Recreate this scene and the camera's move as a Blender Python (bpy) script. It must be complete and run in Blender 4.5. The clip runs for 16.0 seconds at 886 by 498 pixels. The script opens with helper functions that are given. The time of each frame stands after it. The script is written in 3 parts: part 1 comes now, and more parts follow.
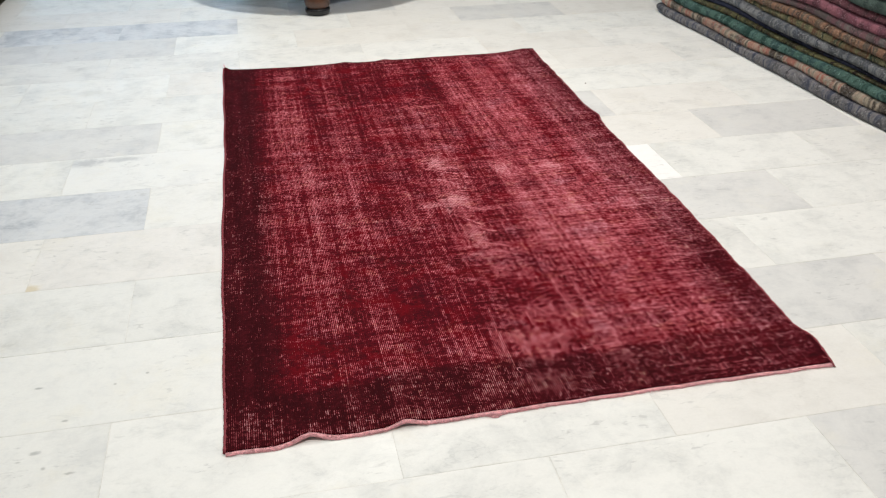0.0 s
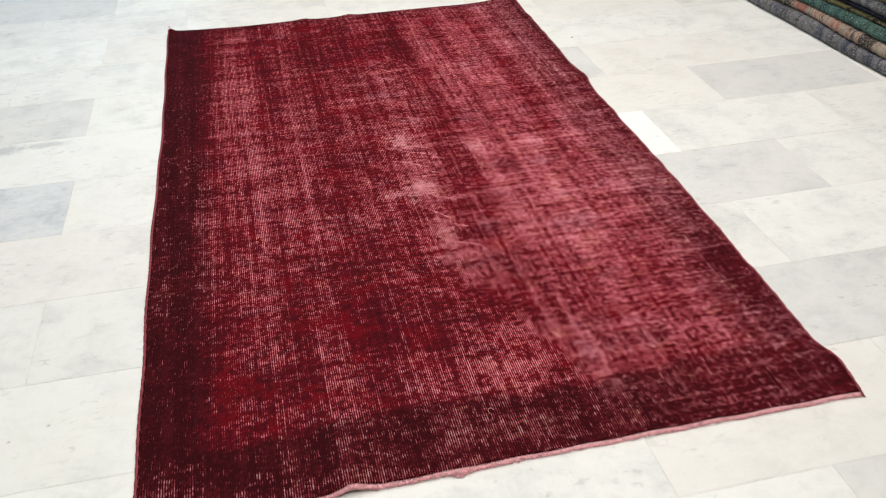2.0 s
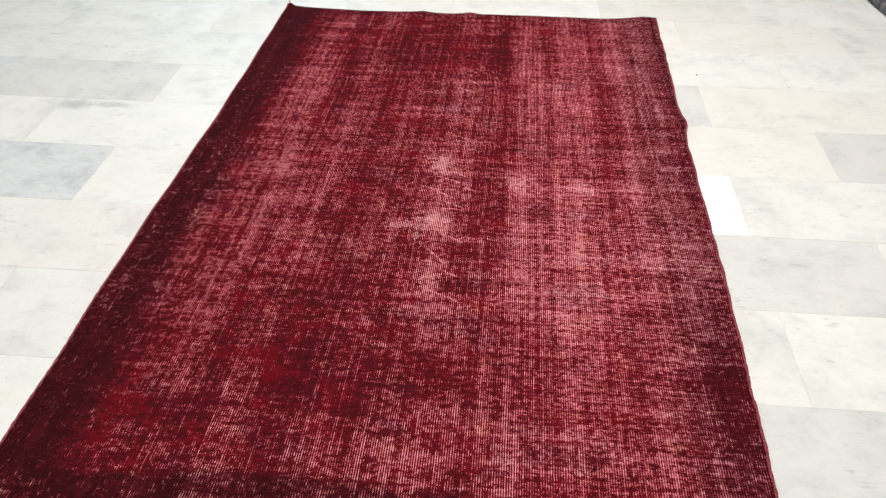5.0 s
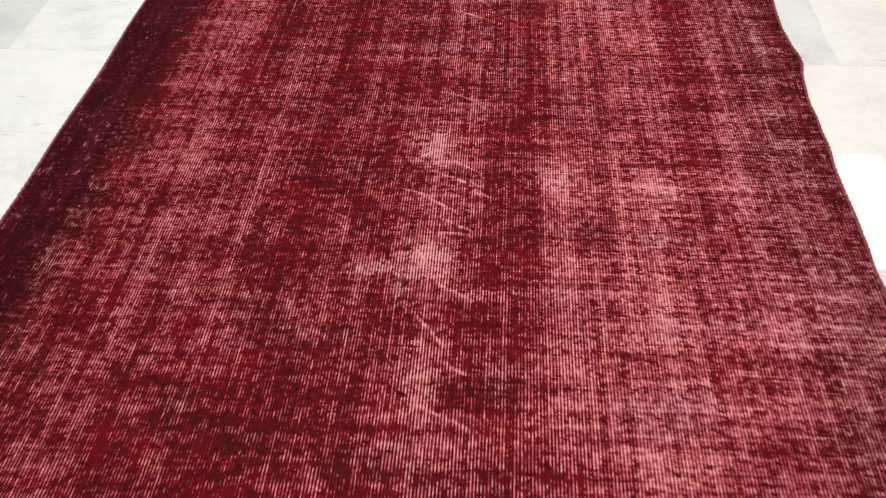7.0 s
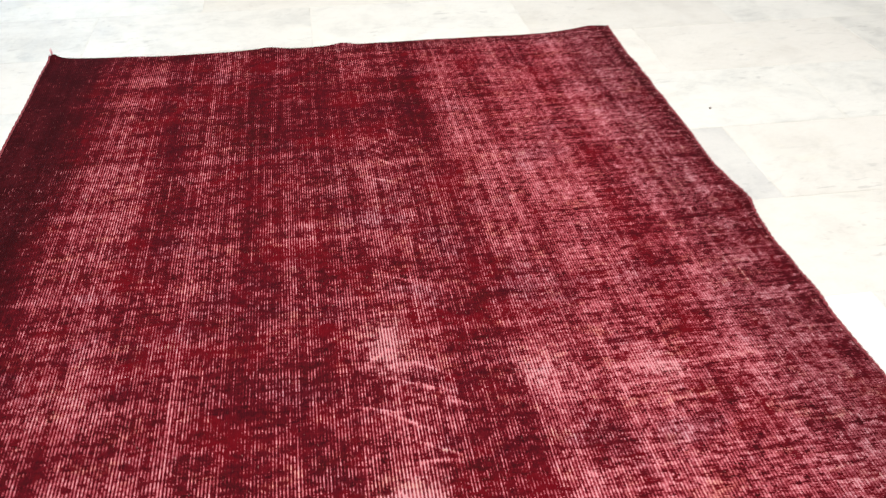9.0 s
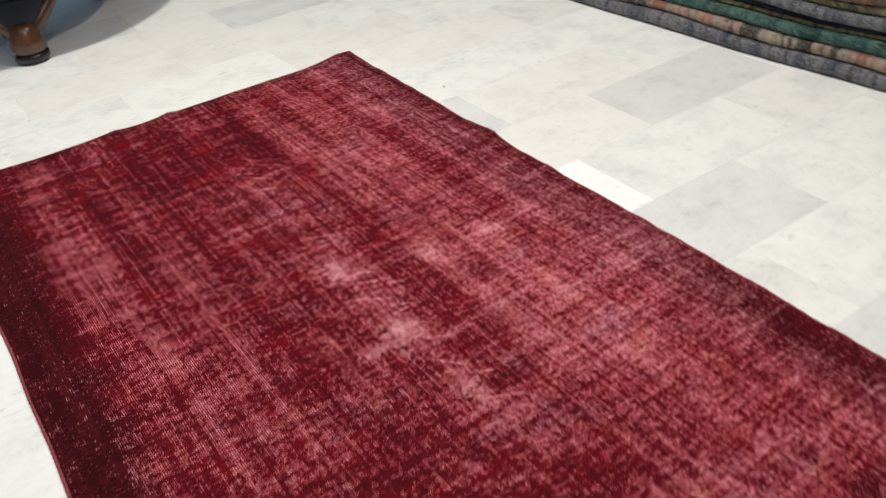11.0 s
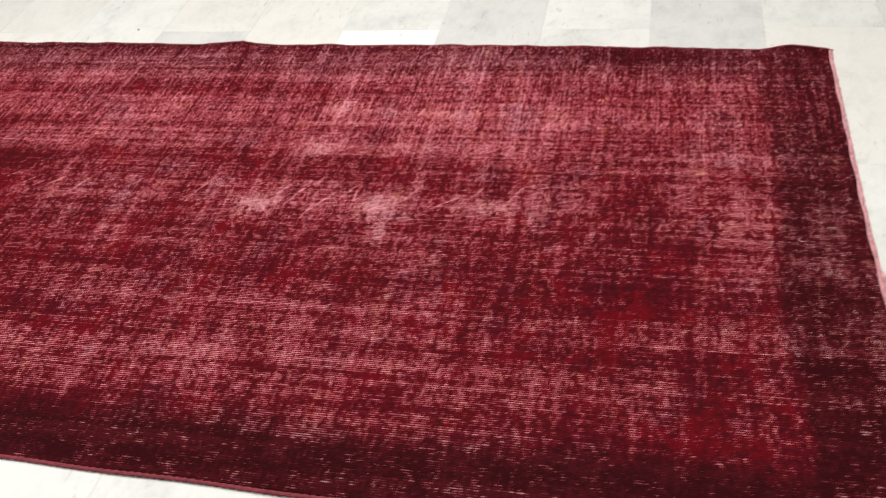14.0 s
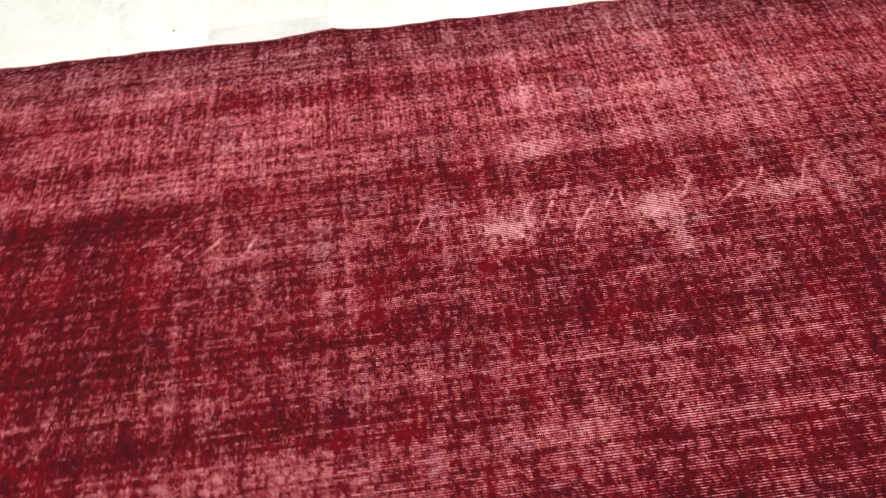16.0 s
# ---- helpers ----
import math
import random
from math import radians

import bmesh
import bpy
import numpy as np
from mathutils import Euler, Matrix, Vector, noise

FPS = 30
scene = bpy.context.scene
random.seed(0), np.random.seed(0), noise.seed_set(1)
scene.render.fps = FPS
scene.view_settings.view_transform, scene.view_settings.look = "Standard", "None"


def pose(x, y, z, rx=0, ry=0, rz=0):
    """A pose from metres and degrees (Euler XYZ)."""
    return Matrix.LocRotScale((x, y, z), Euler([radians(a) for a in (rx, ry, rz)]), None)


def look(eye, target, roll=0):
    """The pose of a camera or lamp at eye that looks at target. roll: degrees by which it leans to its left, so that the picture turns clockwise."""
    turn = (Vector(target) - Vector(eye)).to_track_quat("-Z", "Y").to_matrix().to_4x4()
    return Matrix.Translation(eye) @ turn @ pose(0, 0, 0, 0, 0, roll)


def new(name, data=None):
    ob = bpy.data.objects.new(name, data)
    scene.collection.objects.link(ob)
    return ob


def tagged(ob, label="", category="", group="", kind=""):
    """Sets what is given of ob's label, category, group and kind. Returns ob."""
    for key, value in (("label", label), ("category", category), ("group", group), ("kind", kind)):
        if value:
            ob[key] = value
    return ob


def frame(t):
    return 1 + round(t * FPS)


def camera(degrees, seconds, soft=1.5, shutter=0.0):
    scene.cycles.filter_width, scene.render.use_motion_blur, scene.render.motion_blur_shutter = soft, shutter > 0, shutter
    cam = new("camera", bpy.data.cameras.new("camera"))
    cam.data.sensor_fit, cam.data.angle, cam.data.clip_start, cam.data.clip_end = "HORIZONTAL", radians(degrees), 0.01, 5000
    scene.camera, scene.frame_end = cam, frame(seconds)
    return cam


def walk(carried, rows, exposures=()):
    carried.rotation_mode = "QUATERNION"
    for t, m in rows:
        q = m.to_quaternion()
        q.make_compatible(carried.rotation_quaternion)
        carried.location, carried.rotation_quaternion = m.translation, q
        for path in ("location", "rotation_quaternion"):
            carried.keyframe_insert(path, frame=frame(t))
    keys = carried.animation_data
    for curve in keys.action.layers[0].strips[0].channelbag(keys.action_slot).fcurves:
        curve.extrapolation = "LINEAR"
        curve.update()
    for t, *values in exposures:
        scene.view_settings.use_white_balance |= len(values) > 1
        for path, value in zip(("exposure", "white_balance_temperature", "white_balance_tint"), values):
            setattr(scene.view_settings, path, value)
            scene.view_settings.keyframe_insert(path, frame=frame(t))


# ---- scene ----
cam = camera(53.9, 16.0, soft=1.2, shutter=0.42)

PATH = [
    (0, (0.153, -1.444, 1.29), (0.521, 0.253, 0.297), 0.0),
    (0.5, (0.205, -1.412, 1.31), (0.507, 0.278, 0.284), -1.0),
    (1, (0.249, -1.356, 1.301), (0.518, 0.328, 0.257), -1.4),
    (1.5, (0.303, -1.268, 1.266), (0.61, 0.399, 0.205), -1.4),
    (2, (0.327, -1.078, 1.258), (0.682, 0.542, 0.139), -1.4),
    (2.5, (0.374, -0.893, 1.26), (0.579, 0.727, 0.105), -3.3),
    (3, (0.609, -0.798, 1.267), (0.475, 0.814, 0.091), -0.2),
    (3.5, (0.759, -0.772, 1.253), (0.633, 0.86, 0.104), 2.9),
    (4, (0.86, -0.912, 1.292), (0.73, 0.738, 0.168), 2.4),
    (4.2, (0.884, -0.953, 1.323), (0.752, 0.698, 0.203), 2.2),
    (6.3, (0.923, -0.292, 1.114), (0.801, 1.186, -0.227), -2.2),
    (6.5, (0.893, -0.188, 1.103), (0.759, 1.261, -0.269), -1.8),
    (7, (0.853, 0.046, 1.005), (0.728, 1.483, -0.38), -1.5),
    (7.5, (0.796, 0.198, 0.874), (0.791, 1.68, -0.469), -2.0),
    (8, (0.743, 0.314, 0.789), (0.871, 1.847, -0.489), -2.5),
    (8.5, (0.702, 0.365, 0.8), (0.894, 1.955, -0.398), -1.4),
    (8.7, (0.687, 0.369, 0.832), (0.899, 1.983, -0.33), -0.6),
    (10.8, (0.138, -0.243, 1.257), (0.94, 1.205, 0.135), -4.8),
    (11, (0.032, -0.293, 1.262), (0.897, 1.109, 0.128), -5.8),
    (11.5, (-0.188, -0.388, 1.278), (0.846, 0.9, 0.151), -5.7),
    (12, (-0.426, -0.366, 1.276), (0.789, 0.724, 0.121), -5.2),
    (12.5, (-0.579, -0.208, 1.243), (0.706, 0.701, 0.009), -6.4),
    (13, (-0.562, 0.012, 1.239), (0.747, 0.775, -0.067), -7.1),
    (13.5, (-0.645, 0.229, 1.256), (0.72, 0.851, -0.067), -8.4),
    (14, (-0.716, 0.459, 1.274), (0.692, 0.902, -0.075), -9.1),
    (14.5, (-0.635, 0.704, 1.259), (0.743, 1.103, -0.135), -8.6),
    (15, (-0.578, 0.975, 1.226), (0.8, 1.248, -0.198), -6.3),
    (15.5, (-0.532, 1.284, 1.246), (0.826, 1.475, -0.21), -7.2),
    (16, (-0.405, 1.531, 1.256), (0.922, 1.476, -0.24), -5.6),
]
walk(cam, [(t, look(eye, target, roll)) for t, eye, target, roll in PATH],
     ((0, -0.05), (1, -0.05), (2.5, 0.0), (4, 0.1), (6.5, -0.05), (7, 0.0), (7.5, 0.3), (8, 0.62), (8.5, 0.28), (8.7, 0.22), (10.8, -0.1), (11.5, -0.08), (12, 0.04), (12.5, 0.18), (13, 0.18), (13.5, 0.03), (14, 0.02), (15, 0.15), (15.5, 0.3), (16, 0.2)))

# ---- world and lamps ----
world = bpy.data.worlds.new("World")
scene.world = world
world.use_nodes = True
world.node_tree.nodes["Background"].inputs[0].default_value = (0.6, 0.7, 0.85, 1)
world.node_tree.nodes["Background"].inputs[1].default_value = 0.03


def lamp(name, where, target, watts, colour, size, size_y=0):
    data = bpy.data.lights.new(name, "AREA")
    data.energy, data.color, data.size = watts, colour, size
    data.shape = "RECTANGLE" if size_y else "DISK"
    if size_y:
        data.size_y = size_y
    ob = new(name, data)
    ob.matrix_world = look(where, target)
    return ob


# ceiling spots in two rows, and the cool daylight of the shop front at the far end
WARM = (1.0, 0.972, 0.925)
lamp("ceiling_spot", (0.6, 2.95, 3.12), (0.6, 2.95, 0), 70, WARM, 0.13)
lamp("ceiling_spot", (0.4, -0.6, 3.12), (0.4, -0.6, 0), 50, WARM, 0.13)
lamp("ceiling_spot", (2.0, 1.2, 3.12), (2.0, 1.2, 0), 54, (1.0, 0.935, 0.90), 0.13)
lamp("ceiling_spot", (-1.6, 1.1, 3.12), (-1.6, 1.1, 0), 25, (0.93, 0.985, 1.0), 0.13)
lamp("shop_front_daylight", (-0.6, 8.3, 1.6), (0.3, 2.0, 0.6), 75, (0.44, 0.70, 1.0), 4.5, 2.4)


# ---- node helpers ----
class Nodes:
    """A material's nodes, with short calls."""

    def __init__(self, name):
        self.mat = bpy.data.materials.new(name)
        self.mat.use_nodes = True
        self.tree = self.mat.node_tree
        self.shader = self.tree.nodes["Principled BSDF"]

    def put(self, socket, value):
        if isinstance(value, bpy.types.NodeSocket):
            self.tree.links.new(value, socket)
        elif value is not None:
            if hasattr(socket.default_value, "__len__") and not hasattr(value, "__len__"):
                value = [value] * len(socket.default_value)
            elif hasattr(value, "__len__") and len(value) == 3 and len(socket.default_value) == 4:
                value = (*value, 1.0)
            socket.default_value = value

    def make(self, kind, **inputs):
        node = self.tree.nodes.new(kind)
        for key, value in inputs.items():
            self.put(node.inputs[key.replace("_", " ")], value)
        return node

    def coords(self):
        return self.tree.nodes.new("ShaderNodeTexCoord").outputs["Object"]

    def attribute(self, name):
        node = self.tree.nodes.new("ShaderNodeAttribute")
        node.attribute_name = name
        return node.outputs["Fac"]

    def random(self):
        return self.tree.nodes.new("ShaderNodeObjectInfo").outputs["Random"]

    def math(self, op, a, b=None, c=None, clamp=False):
        node = self.tree.nodes.new("ShaderNodeMath")
        node.operation, node.use_clamp = op, clamp
        for i, v in enumerate((a, b, c)):
            self.put(node.inputs[i], v)
        return node.outputs[0]

    def vmath(self, op, a, b=None):
        node = self.tree.nodes.new("ShaderNodeVectorMath")
        node.operation = op
        self.put(node.inputs[0], a)
        self.put(node.inputs[1], b)
        return node.outputs[0]

    def noise(self, vector, scale, detail=2.0, rough=0.5, distortion=0.0):
        node = self.make("ShaderNodeTexNoise", Vector=vector, Scale=scale, Detail=detail, Roughness=rough, Distortion=distortion)
        return node.outputs["Fac"]

    def stretch(self, vector, x, y, z=1.0):
        return self.vmath("MULTIPLY", vector, (x, y, z))

    def ramp(self, value, lo, hi, a=0.0, b=1.0, smooth=True):
        node = self.tree.nodes.new("ShaderNodeMapRange")
        node.interpolation_type = "SMOOTHSTEP" if smooth else "LINEAR"
        for i, v in enumerate((value, lo, hi, a, b)):
            self.put(node.inputs[i], v)
        return node.outputs[0]

    def mix(self, fac, a, b):
        node = self.tree.nodes.new("ShaderNodeMix")
        node.data_type = "RGBA"
        self.put(node.inputs["Factor"], fac)
        self.put(node.inputs[6], a)
        self.put(node.inputs[7], b)
        return node.outputs[2]

    def bump(self, height, distance, strength=1.0):
        return self.make("ShaderNodeBump", Strength=strength, Distance=distance, Height=height).outputs[0]

    def finish(self, colour, rough=0.8, normal=None, **more):
        self.put(self.shader.inputs["Base Color"], colour)
        self.put(self.shader.inputs["Roughness"], rough)
        if normal is not None:
            self.put(self.shader.inputs["Normal"], normal)
        for key, value in more.items():
            self.put(self.shader.inputs[key.replace("_", " ")], value)
        return self.mat


# ---- materials ----
TILE_L, TILE_W, JOINT = 0.602, 0.305, 0.0005


def marble(name, white, grey, cloud, spots=()):
    """Polished pale marble: soft clouds, faint veins and small dark flecks; every tile cut from another spot."""
    n = Nodes(name)
    r = n.random()
    p = n.vmath("ADD", n.coords(), n.make("ShaderNodeCombineXYZ", X=n.math("MULTIPLY", r, 61.0), Y=n.math("MULTIPLY", r, 143.0), Z=n.math("MULTIPLY", r, 17.0)).outputs[0])
    soft = n.noise(p, 6.5, 6, 0.65, 0.3)
    drift = n.noise(n.stretch(p, 1.0, 1.5), 24.0, 5, 0.7, 0.5)
    vein = n.math("ABSOLUTE", n.math("SUBTRACT", n.noise(n.stretch(p, 0.9, 1.5), 7.0, 5, 0.6, 0.9), 0.5))
    vein = n.ramp(vein, 0.0, 0.025, 1.0, 0.0)
    fleck = n.noise(n.stretch(p, 26.0, 60.0), 1.0, 3, 0.6, 0.4)
    fleck = n.math("MULTIPLY", n.ramp(fleck, 0.585, 0.70), n.ramp(n.noise(p, 5.0, 2), 0.46, 0.62))
    pits = n.ramp(n.noise(n.stretch(p, 120.0, 170.0), 1.0, 2), 0.66, 0.76)
    grain = n.noise(p, 150.0, 3, 0.7)
    amount = n.math("ADD", n.ramp(soft, 0.42, 0.74, 0.0, cloud), n.ramp(drift, 0.44, 0.74, 0.0, cloud * 0.45))
    amount = n.math("ADD", amount, n.math("MULTIPLY", vein, n.ramp(soft, 0.46, 0.66, 0.0, 0.34)), clamp=True)
    c = n.mix(amount, white, grey)
    c = n.mix(n.math("MULTIPLY", n.ramp(n.noise(p, 5.2, 5, 0.65), 0.54, 0.76), 0.32), c, (0.77, 0.745, 0.63))
    c = n.mix(n.math("MULTIPLY", fleck, 0.36), c, (0.34, 0.35, 0.34))
    smudge = n.math("MULTIPLY", n.ramp(n.noise(n.stretch(p, 9.0, 22.0), 1.0, 6, 0.75, 0.8), 0.52, 0.70), n.ramp(n.noise(p, 3.1, 2), 0.44, 0.62))
    c = n.mix(n.math("MULTIPLY", smudge, 0.42), c, (0.52, 0.54, 0.52))
    c = n.mix(n.math("MULTIPLY", pits, n.ramp(soft, 0.45, 0.7, 0.01, 0.14)), c, (0.42, 0.43, 0.42))
    # stains and inclusions: place on the slab, half-widths, colour, strength
    for sx, sy, rx, ry, colour, strength in spots:
        near = n.make("ShaderNodeVectorMath")
        near.operation = "LENGTH"
        n.put(near.inputs[0], n.vmath("MULTIPLY", n.vmath("SUBTRACT", n.coords(), (sx, sy, 0.0)), (1 / rx, 1 / ry, 0.0)))
        edge = n.math("ADD", near.outputs["Value"], n.math("MULTIPLY", n.math("SUBTRACT", n.noise(p, 45.0, 4, 0.7), 0.5), 1.6))
        c = n.mix(n.ramp(edge, 0.25, 1.15, strength, 0.0), c, colour)
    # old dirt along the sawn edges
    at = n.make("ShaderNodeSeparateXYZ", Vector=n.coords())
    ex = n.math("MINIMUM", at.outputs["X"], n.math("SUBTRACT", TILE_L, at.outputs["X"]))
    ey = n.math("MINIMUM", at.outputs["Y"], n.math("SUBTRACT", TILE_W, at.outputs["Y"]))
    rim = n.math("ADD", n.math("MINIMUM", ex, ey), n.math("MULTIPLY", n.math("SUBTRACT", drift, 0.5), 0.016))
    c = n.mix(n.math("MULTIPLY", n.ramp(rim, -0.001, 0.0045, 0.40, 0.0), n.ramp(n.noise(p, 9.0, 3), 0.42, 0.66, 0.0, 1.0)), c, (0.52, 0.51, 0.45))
    tone = n.math("ADD", n.math("MULTIPLY", n.math("FRACT", n.math("MULTIPLY", r, 7.31)), 0.07), 0.95)
    tone = n.math("ADD", tone, n.math("MULTIPLY", n.math("SUBTRACT", grain, 0.5), 0.10))
    c = n.vmath("MULTIPLY", c, n.make("ShaderNodeCombineXYZ", X=tone, Y=tone, Z=tone).outputs[0])
    rough = n.ramp(n.noise(p, 14.0, 4), 0.3, 0.7, 0.42, 0.56)
    wave = n.math("ADD", n.noise(p, 6.0, 2), n.math("MULTIPLY", n.noise(p, 90.0, 2), 0.08))
    return n.finish(c, rough, n.bump(wave, 0.0012, 0.35), Specular_IOR_Level=0.4)


DARK, ASH, OCHRE, CREAM = (0.22, 0.23, 0.22), (0.42, 0.44, 0.45), (0.62, 0.52, 0.30), (0.80, 0.72, 0.50)
MARBLE = {
    "white": marble("marble_white", (0.800, 0.810, 0.775), (0.60, 0.615, 0.595), 0.62),
    "pale": marble("marble_pale", (0.785, 0.79, 0.755), (0.59, 0.60, 0.58), 0.62),
    "bright": marble("marble_bright", (0.89, 0.89, 0.87), (0.76, 0.77, 0.76), 0.35),
    "smeared": marble("marble_bright_with_grey_smear", (0.83, 0.84, 0.81), (0.70, 0.71, 0.70), 0.40,
                      ((0.045, 0.262, 0.075, 0.042, ASH, 0.62), (0.165, 0.268, 0.085, 0.026, ASH, 0.55), (0.400, 0.120, 0.012, 0.004, DARK, 0.3))),
    "grey": marble("marble_grey", (0.695, 0.70, 0.68), (0.55, 0.56, 0.555), 0.70),
    "blue": marble("marble_blue_grey", (0.68, 0.70, 0.71), (0.43, 0.46, 0.49), 0.85),
    "stained": marble("marble_stained", (0.80, 0.79, 0.755), (0.65, 0.65, 0.62), 0.60, ((0.012, 0.010, 0.035, 0.030, OCHRE, 0.6),)),
    "flecked": marble("marble_flecked", (0.78, 0.79, 0.755), (0.65, 0.665, 0.65), 0.60,
                      ((0.112, 0.160, 0.013, 0.004, DARK, 0.6), (0.356, 0.168, 0.005, 0.004, DARK, 0.5), (0.190, 0.028, 0.008, 0.005, DARK, 0.5), (0.285, 0.140, 0.004, 0.003, DARK, 0.5))),
    "veined": marble("marble_veined", (0.775, 0.785, 0.75), (0.63, 0.645, 0.63), 0.75,
                     ((0.454, 0.237, 0.014, 0.007, DARK, 0.5), (0.535, 0.160, 0.014, 0.005, DARK, 0.5), (0.480, 0.185, 0.007, 0.006, DARK, 0.45), (0.425, 0.215, 0.009, 0.004, DARK, 0.4))),
    "yellowed": marble("marble_yellowed", (0.80, 0.80, 0.775), (0.68, 0.68, 0.66), 0.50, ((0.150, 0.250, 0.130, 0.090, CREAM, 0.60),)),
    "warm": marble("marble_warm", (0.78, 0.775, 0.735), (0.66, 0.65, 0.61), 0.55),
}


def plain(name, colour, rough=0.8, scale=30.0, spread=0.12, **more):
    n = Nodes(name)
    p = n.coords()
    tone = n.math("ADD", n.ramp(n.noise(p, scale, 5, 0.6), 0.25, 0.75, 1 - spread, 1 + spread), n.ramp(n.noise(p, scale * 9, 2), 0.3, 0.7, -spread / 2, spread / 2))
    c = n.vmath("MULTIPLY", colour, n.make("ShaderNodeCombineXYZ", X=tone, Y=tone, Z=tone).outputs[0])
    return n.finish(c, rough, n.bump(n.noise(p, scale * 6, 3), 0.002, 0.3), **more)


WEAR_LOW, WEAR_GAIN = -0.195, 0.66


def pile_material():
    """Overdyed wool: crimson pile rubbed down by degrees to pink warps that lie in fine ribs along the length."""
    n = Nodes("overdyed_wool_pile")
    p = n.coords()
    split = n.make("ShaderNodeSeparateXYZ", Vector=p)
    x, y = split.outputs["X"], split.outputs["Y"]
    wear, border, ribbed = n.attribute("wear"), n.attribute("border"), n.attribute("ribbed")

    def field(sx, sy, detail=3, rough=0.6, distortion=0.0):
        return n.noise(n.stretch(p, sx, sy), 1.0, detail, rough, distortion)

    def off(v, k):
        return n.math("MULTIPLY", n.math("SUBTRACT", v, 0.5), k)

    def total(*terms):
        out = terms[0]
        for term in terms[1:]:
            out = n.math("ADD", out, term)
        return out

    def times(*terms):
        out = terms[0]
        for term in terms[1:]:
            out = n.math("MULTIPLY", out, term)
        return out

    # wear at several scales: streaks along the warp, rows along the weft, patches, tufts, knots
    along, thread = field(30, 1.1, 3, 0.6), field(85, 1.5, 3, 0.65)
    across, line_of_weft = field(2.0, 34, 4, 0.65, 0.2), field(6, 150, 3, 0.65, 0.3)
    patch, blotch = field(9, 11, 4, 0.62, 0.5), field(30, 34, 4, 0.65, 0.4)
    tuft, knot = field(80, 95, 3, 0.68, 0.4), field(360, 400, 2, 0.6)
    dash, warp_dash = field(60, 190, 3, 0.68, 0.5), field(300, 42, 3, 0.65)
    hue = field(5, 7, 4, 0.6)
    right = n.ramp(x, 0.80, 1.15)
    worn = total(n.math("MULTIPLY_ADD", wear, 0.88, 0.105), off(along, 0.50), off(thread, 0.85), off(across, 0.75), off(patch, 0.65), off(blotch, 1.00), off(tuft, 1.10),
                 off(line_of_weft, n.math("MULTIPLY_ADD", right, 0.8, 0.35)), off(dash, n.math("MULTIPLY_ADD", right, 1.0, 0.25)))
    level = n.math("MULTIPLY", n.math("SUBTRACT", worn, WEAR_LOW), WEAR_GAIN)
    # ribs, a little crooked; they show where the pile is thin
    bend = off(field(7, 2.5, 3), 0.0045)
    rib = n.math("MULTIPLY_ADD", n.math("SINE", n.math("MULTIPLY", n.math("ADD", x, bend), 6.2832 / 0.0047)), 0.5, 0.5)
    ridge = n.ramp(n.math("ADD", rib, off(knot, 0.22)), 0.25, 0.85)
    # clumps where the pile stands whole and hides the ribs
    clump = total(off(field(62, 74, 3, 0.72, 0.3), 1.6), off(dash, 0.5), off(thread, 0.55), off(across, 0.45))
    standing = n.ramp(n.math("ADD", level, clump), 0.32, 0.55, 1.0, 0.0)
    standing = times(standing, n.math("MULTIPLY_ADD", border, -0.85, 1.0))
    thin = times(ribbed, n.math("MAXIMUM", n.ramp(level, 0.10, 0.55, 0.25, 1.0), n.math("MULTIPLY", border, 0.60)))
    stripe = total(n.math("MULTIPLY_ADD", ridge, 0.49, -0.255), times(ridge, off(warp_dash, 1.3)))
    bare = total(level, times(thin, stripe), off(knot, 0.24), off(tuft, 0.25))
    whole = total(n.math("MULTIPLY_ADD", level, 0.50, 0.12), off(tuft, 0.35), off(knot, 0.15))
    shown = total(times(bare, n.math("SUBTRACT", 1.0, standing)), times(whole, standing))
    # tough knots that still stand in the worn places, longer across the rug towards its worn side
    fleck = n.ramp(total(field(70, 105, 3, 0.7, 0.4), off(dash, 0.7), off(blotch, 0.5)), 0.56, 0.68)
    shown = n.math("SUBTRACT", shown, times(fleck, n.math("MULTIPLY_ADD", right, 0.20, 0.22)))
    shown = total(shown, times(n.attribute("crease"), off(tuft, 1.6)), n.math("MULTIPLY", n.attribute("crease"), 0.25))
    marks = times(ridge, n.ramp(total(warp_dash, off(blotch, 0.7), off(tuft, 0.5)), 0.54, 0.72))
    shown = total(shown, times(border, marks, 0.30))
    # bared places, nearly white
    bald = n.attribute("bald")
    white = times(n.ramp(total(bald, off(tuft, 1.5), off(blotch, 1.2)), 0.15, 0.90), n.ramp(bald, 0.02, 0.30))
    shown = total(shown, n.math("MULTIPLY", white, n.math("MULTIPLY_ADD", ridge, 0.18, 0.06)))
    ramp = n.tree.nodes.new("ShaderNodeValToRGB")
    stops = ((0.00, (0.036, 0.0044, 0.0066)), (0.20, (0.062, 0.0044, 0.0080)), (0.40, (0.120, 0.0058, 0.0110)), (0.53, (0.198, 0.0160, 0.0255)),
             (0.68, (0.36, 0.064, 0.084)), (0.84, (0.52, 0.122, 0.150)), (1.00, (0.70, 0.285, 0.320)))
    ramp.color_ramp.elements.remove(ramp.color_ramp.elements[1])
    for i, (at, colour) in enumerate(stops):
        stop = ramp.color_ramp.elements[0] if i == 0 else ramp.color_ramp.elements.new(at)
        stop.position, stop.color = at, (*colour, 1.0)
    n.put(ramp.inputs["Fac"], shown)
    c = ramp.outputs["Color"]
    # old dyes under the red: salmon, mauve, brown
    salmon = n.ramp(total(field(13, 19, 4, 0.7), off(tuft, 0.3)), 0.53, 0.68, 0.0, 0.8)
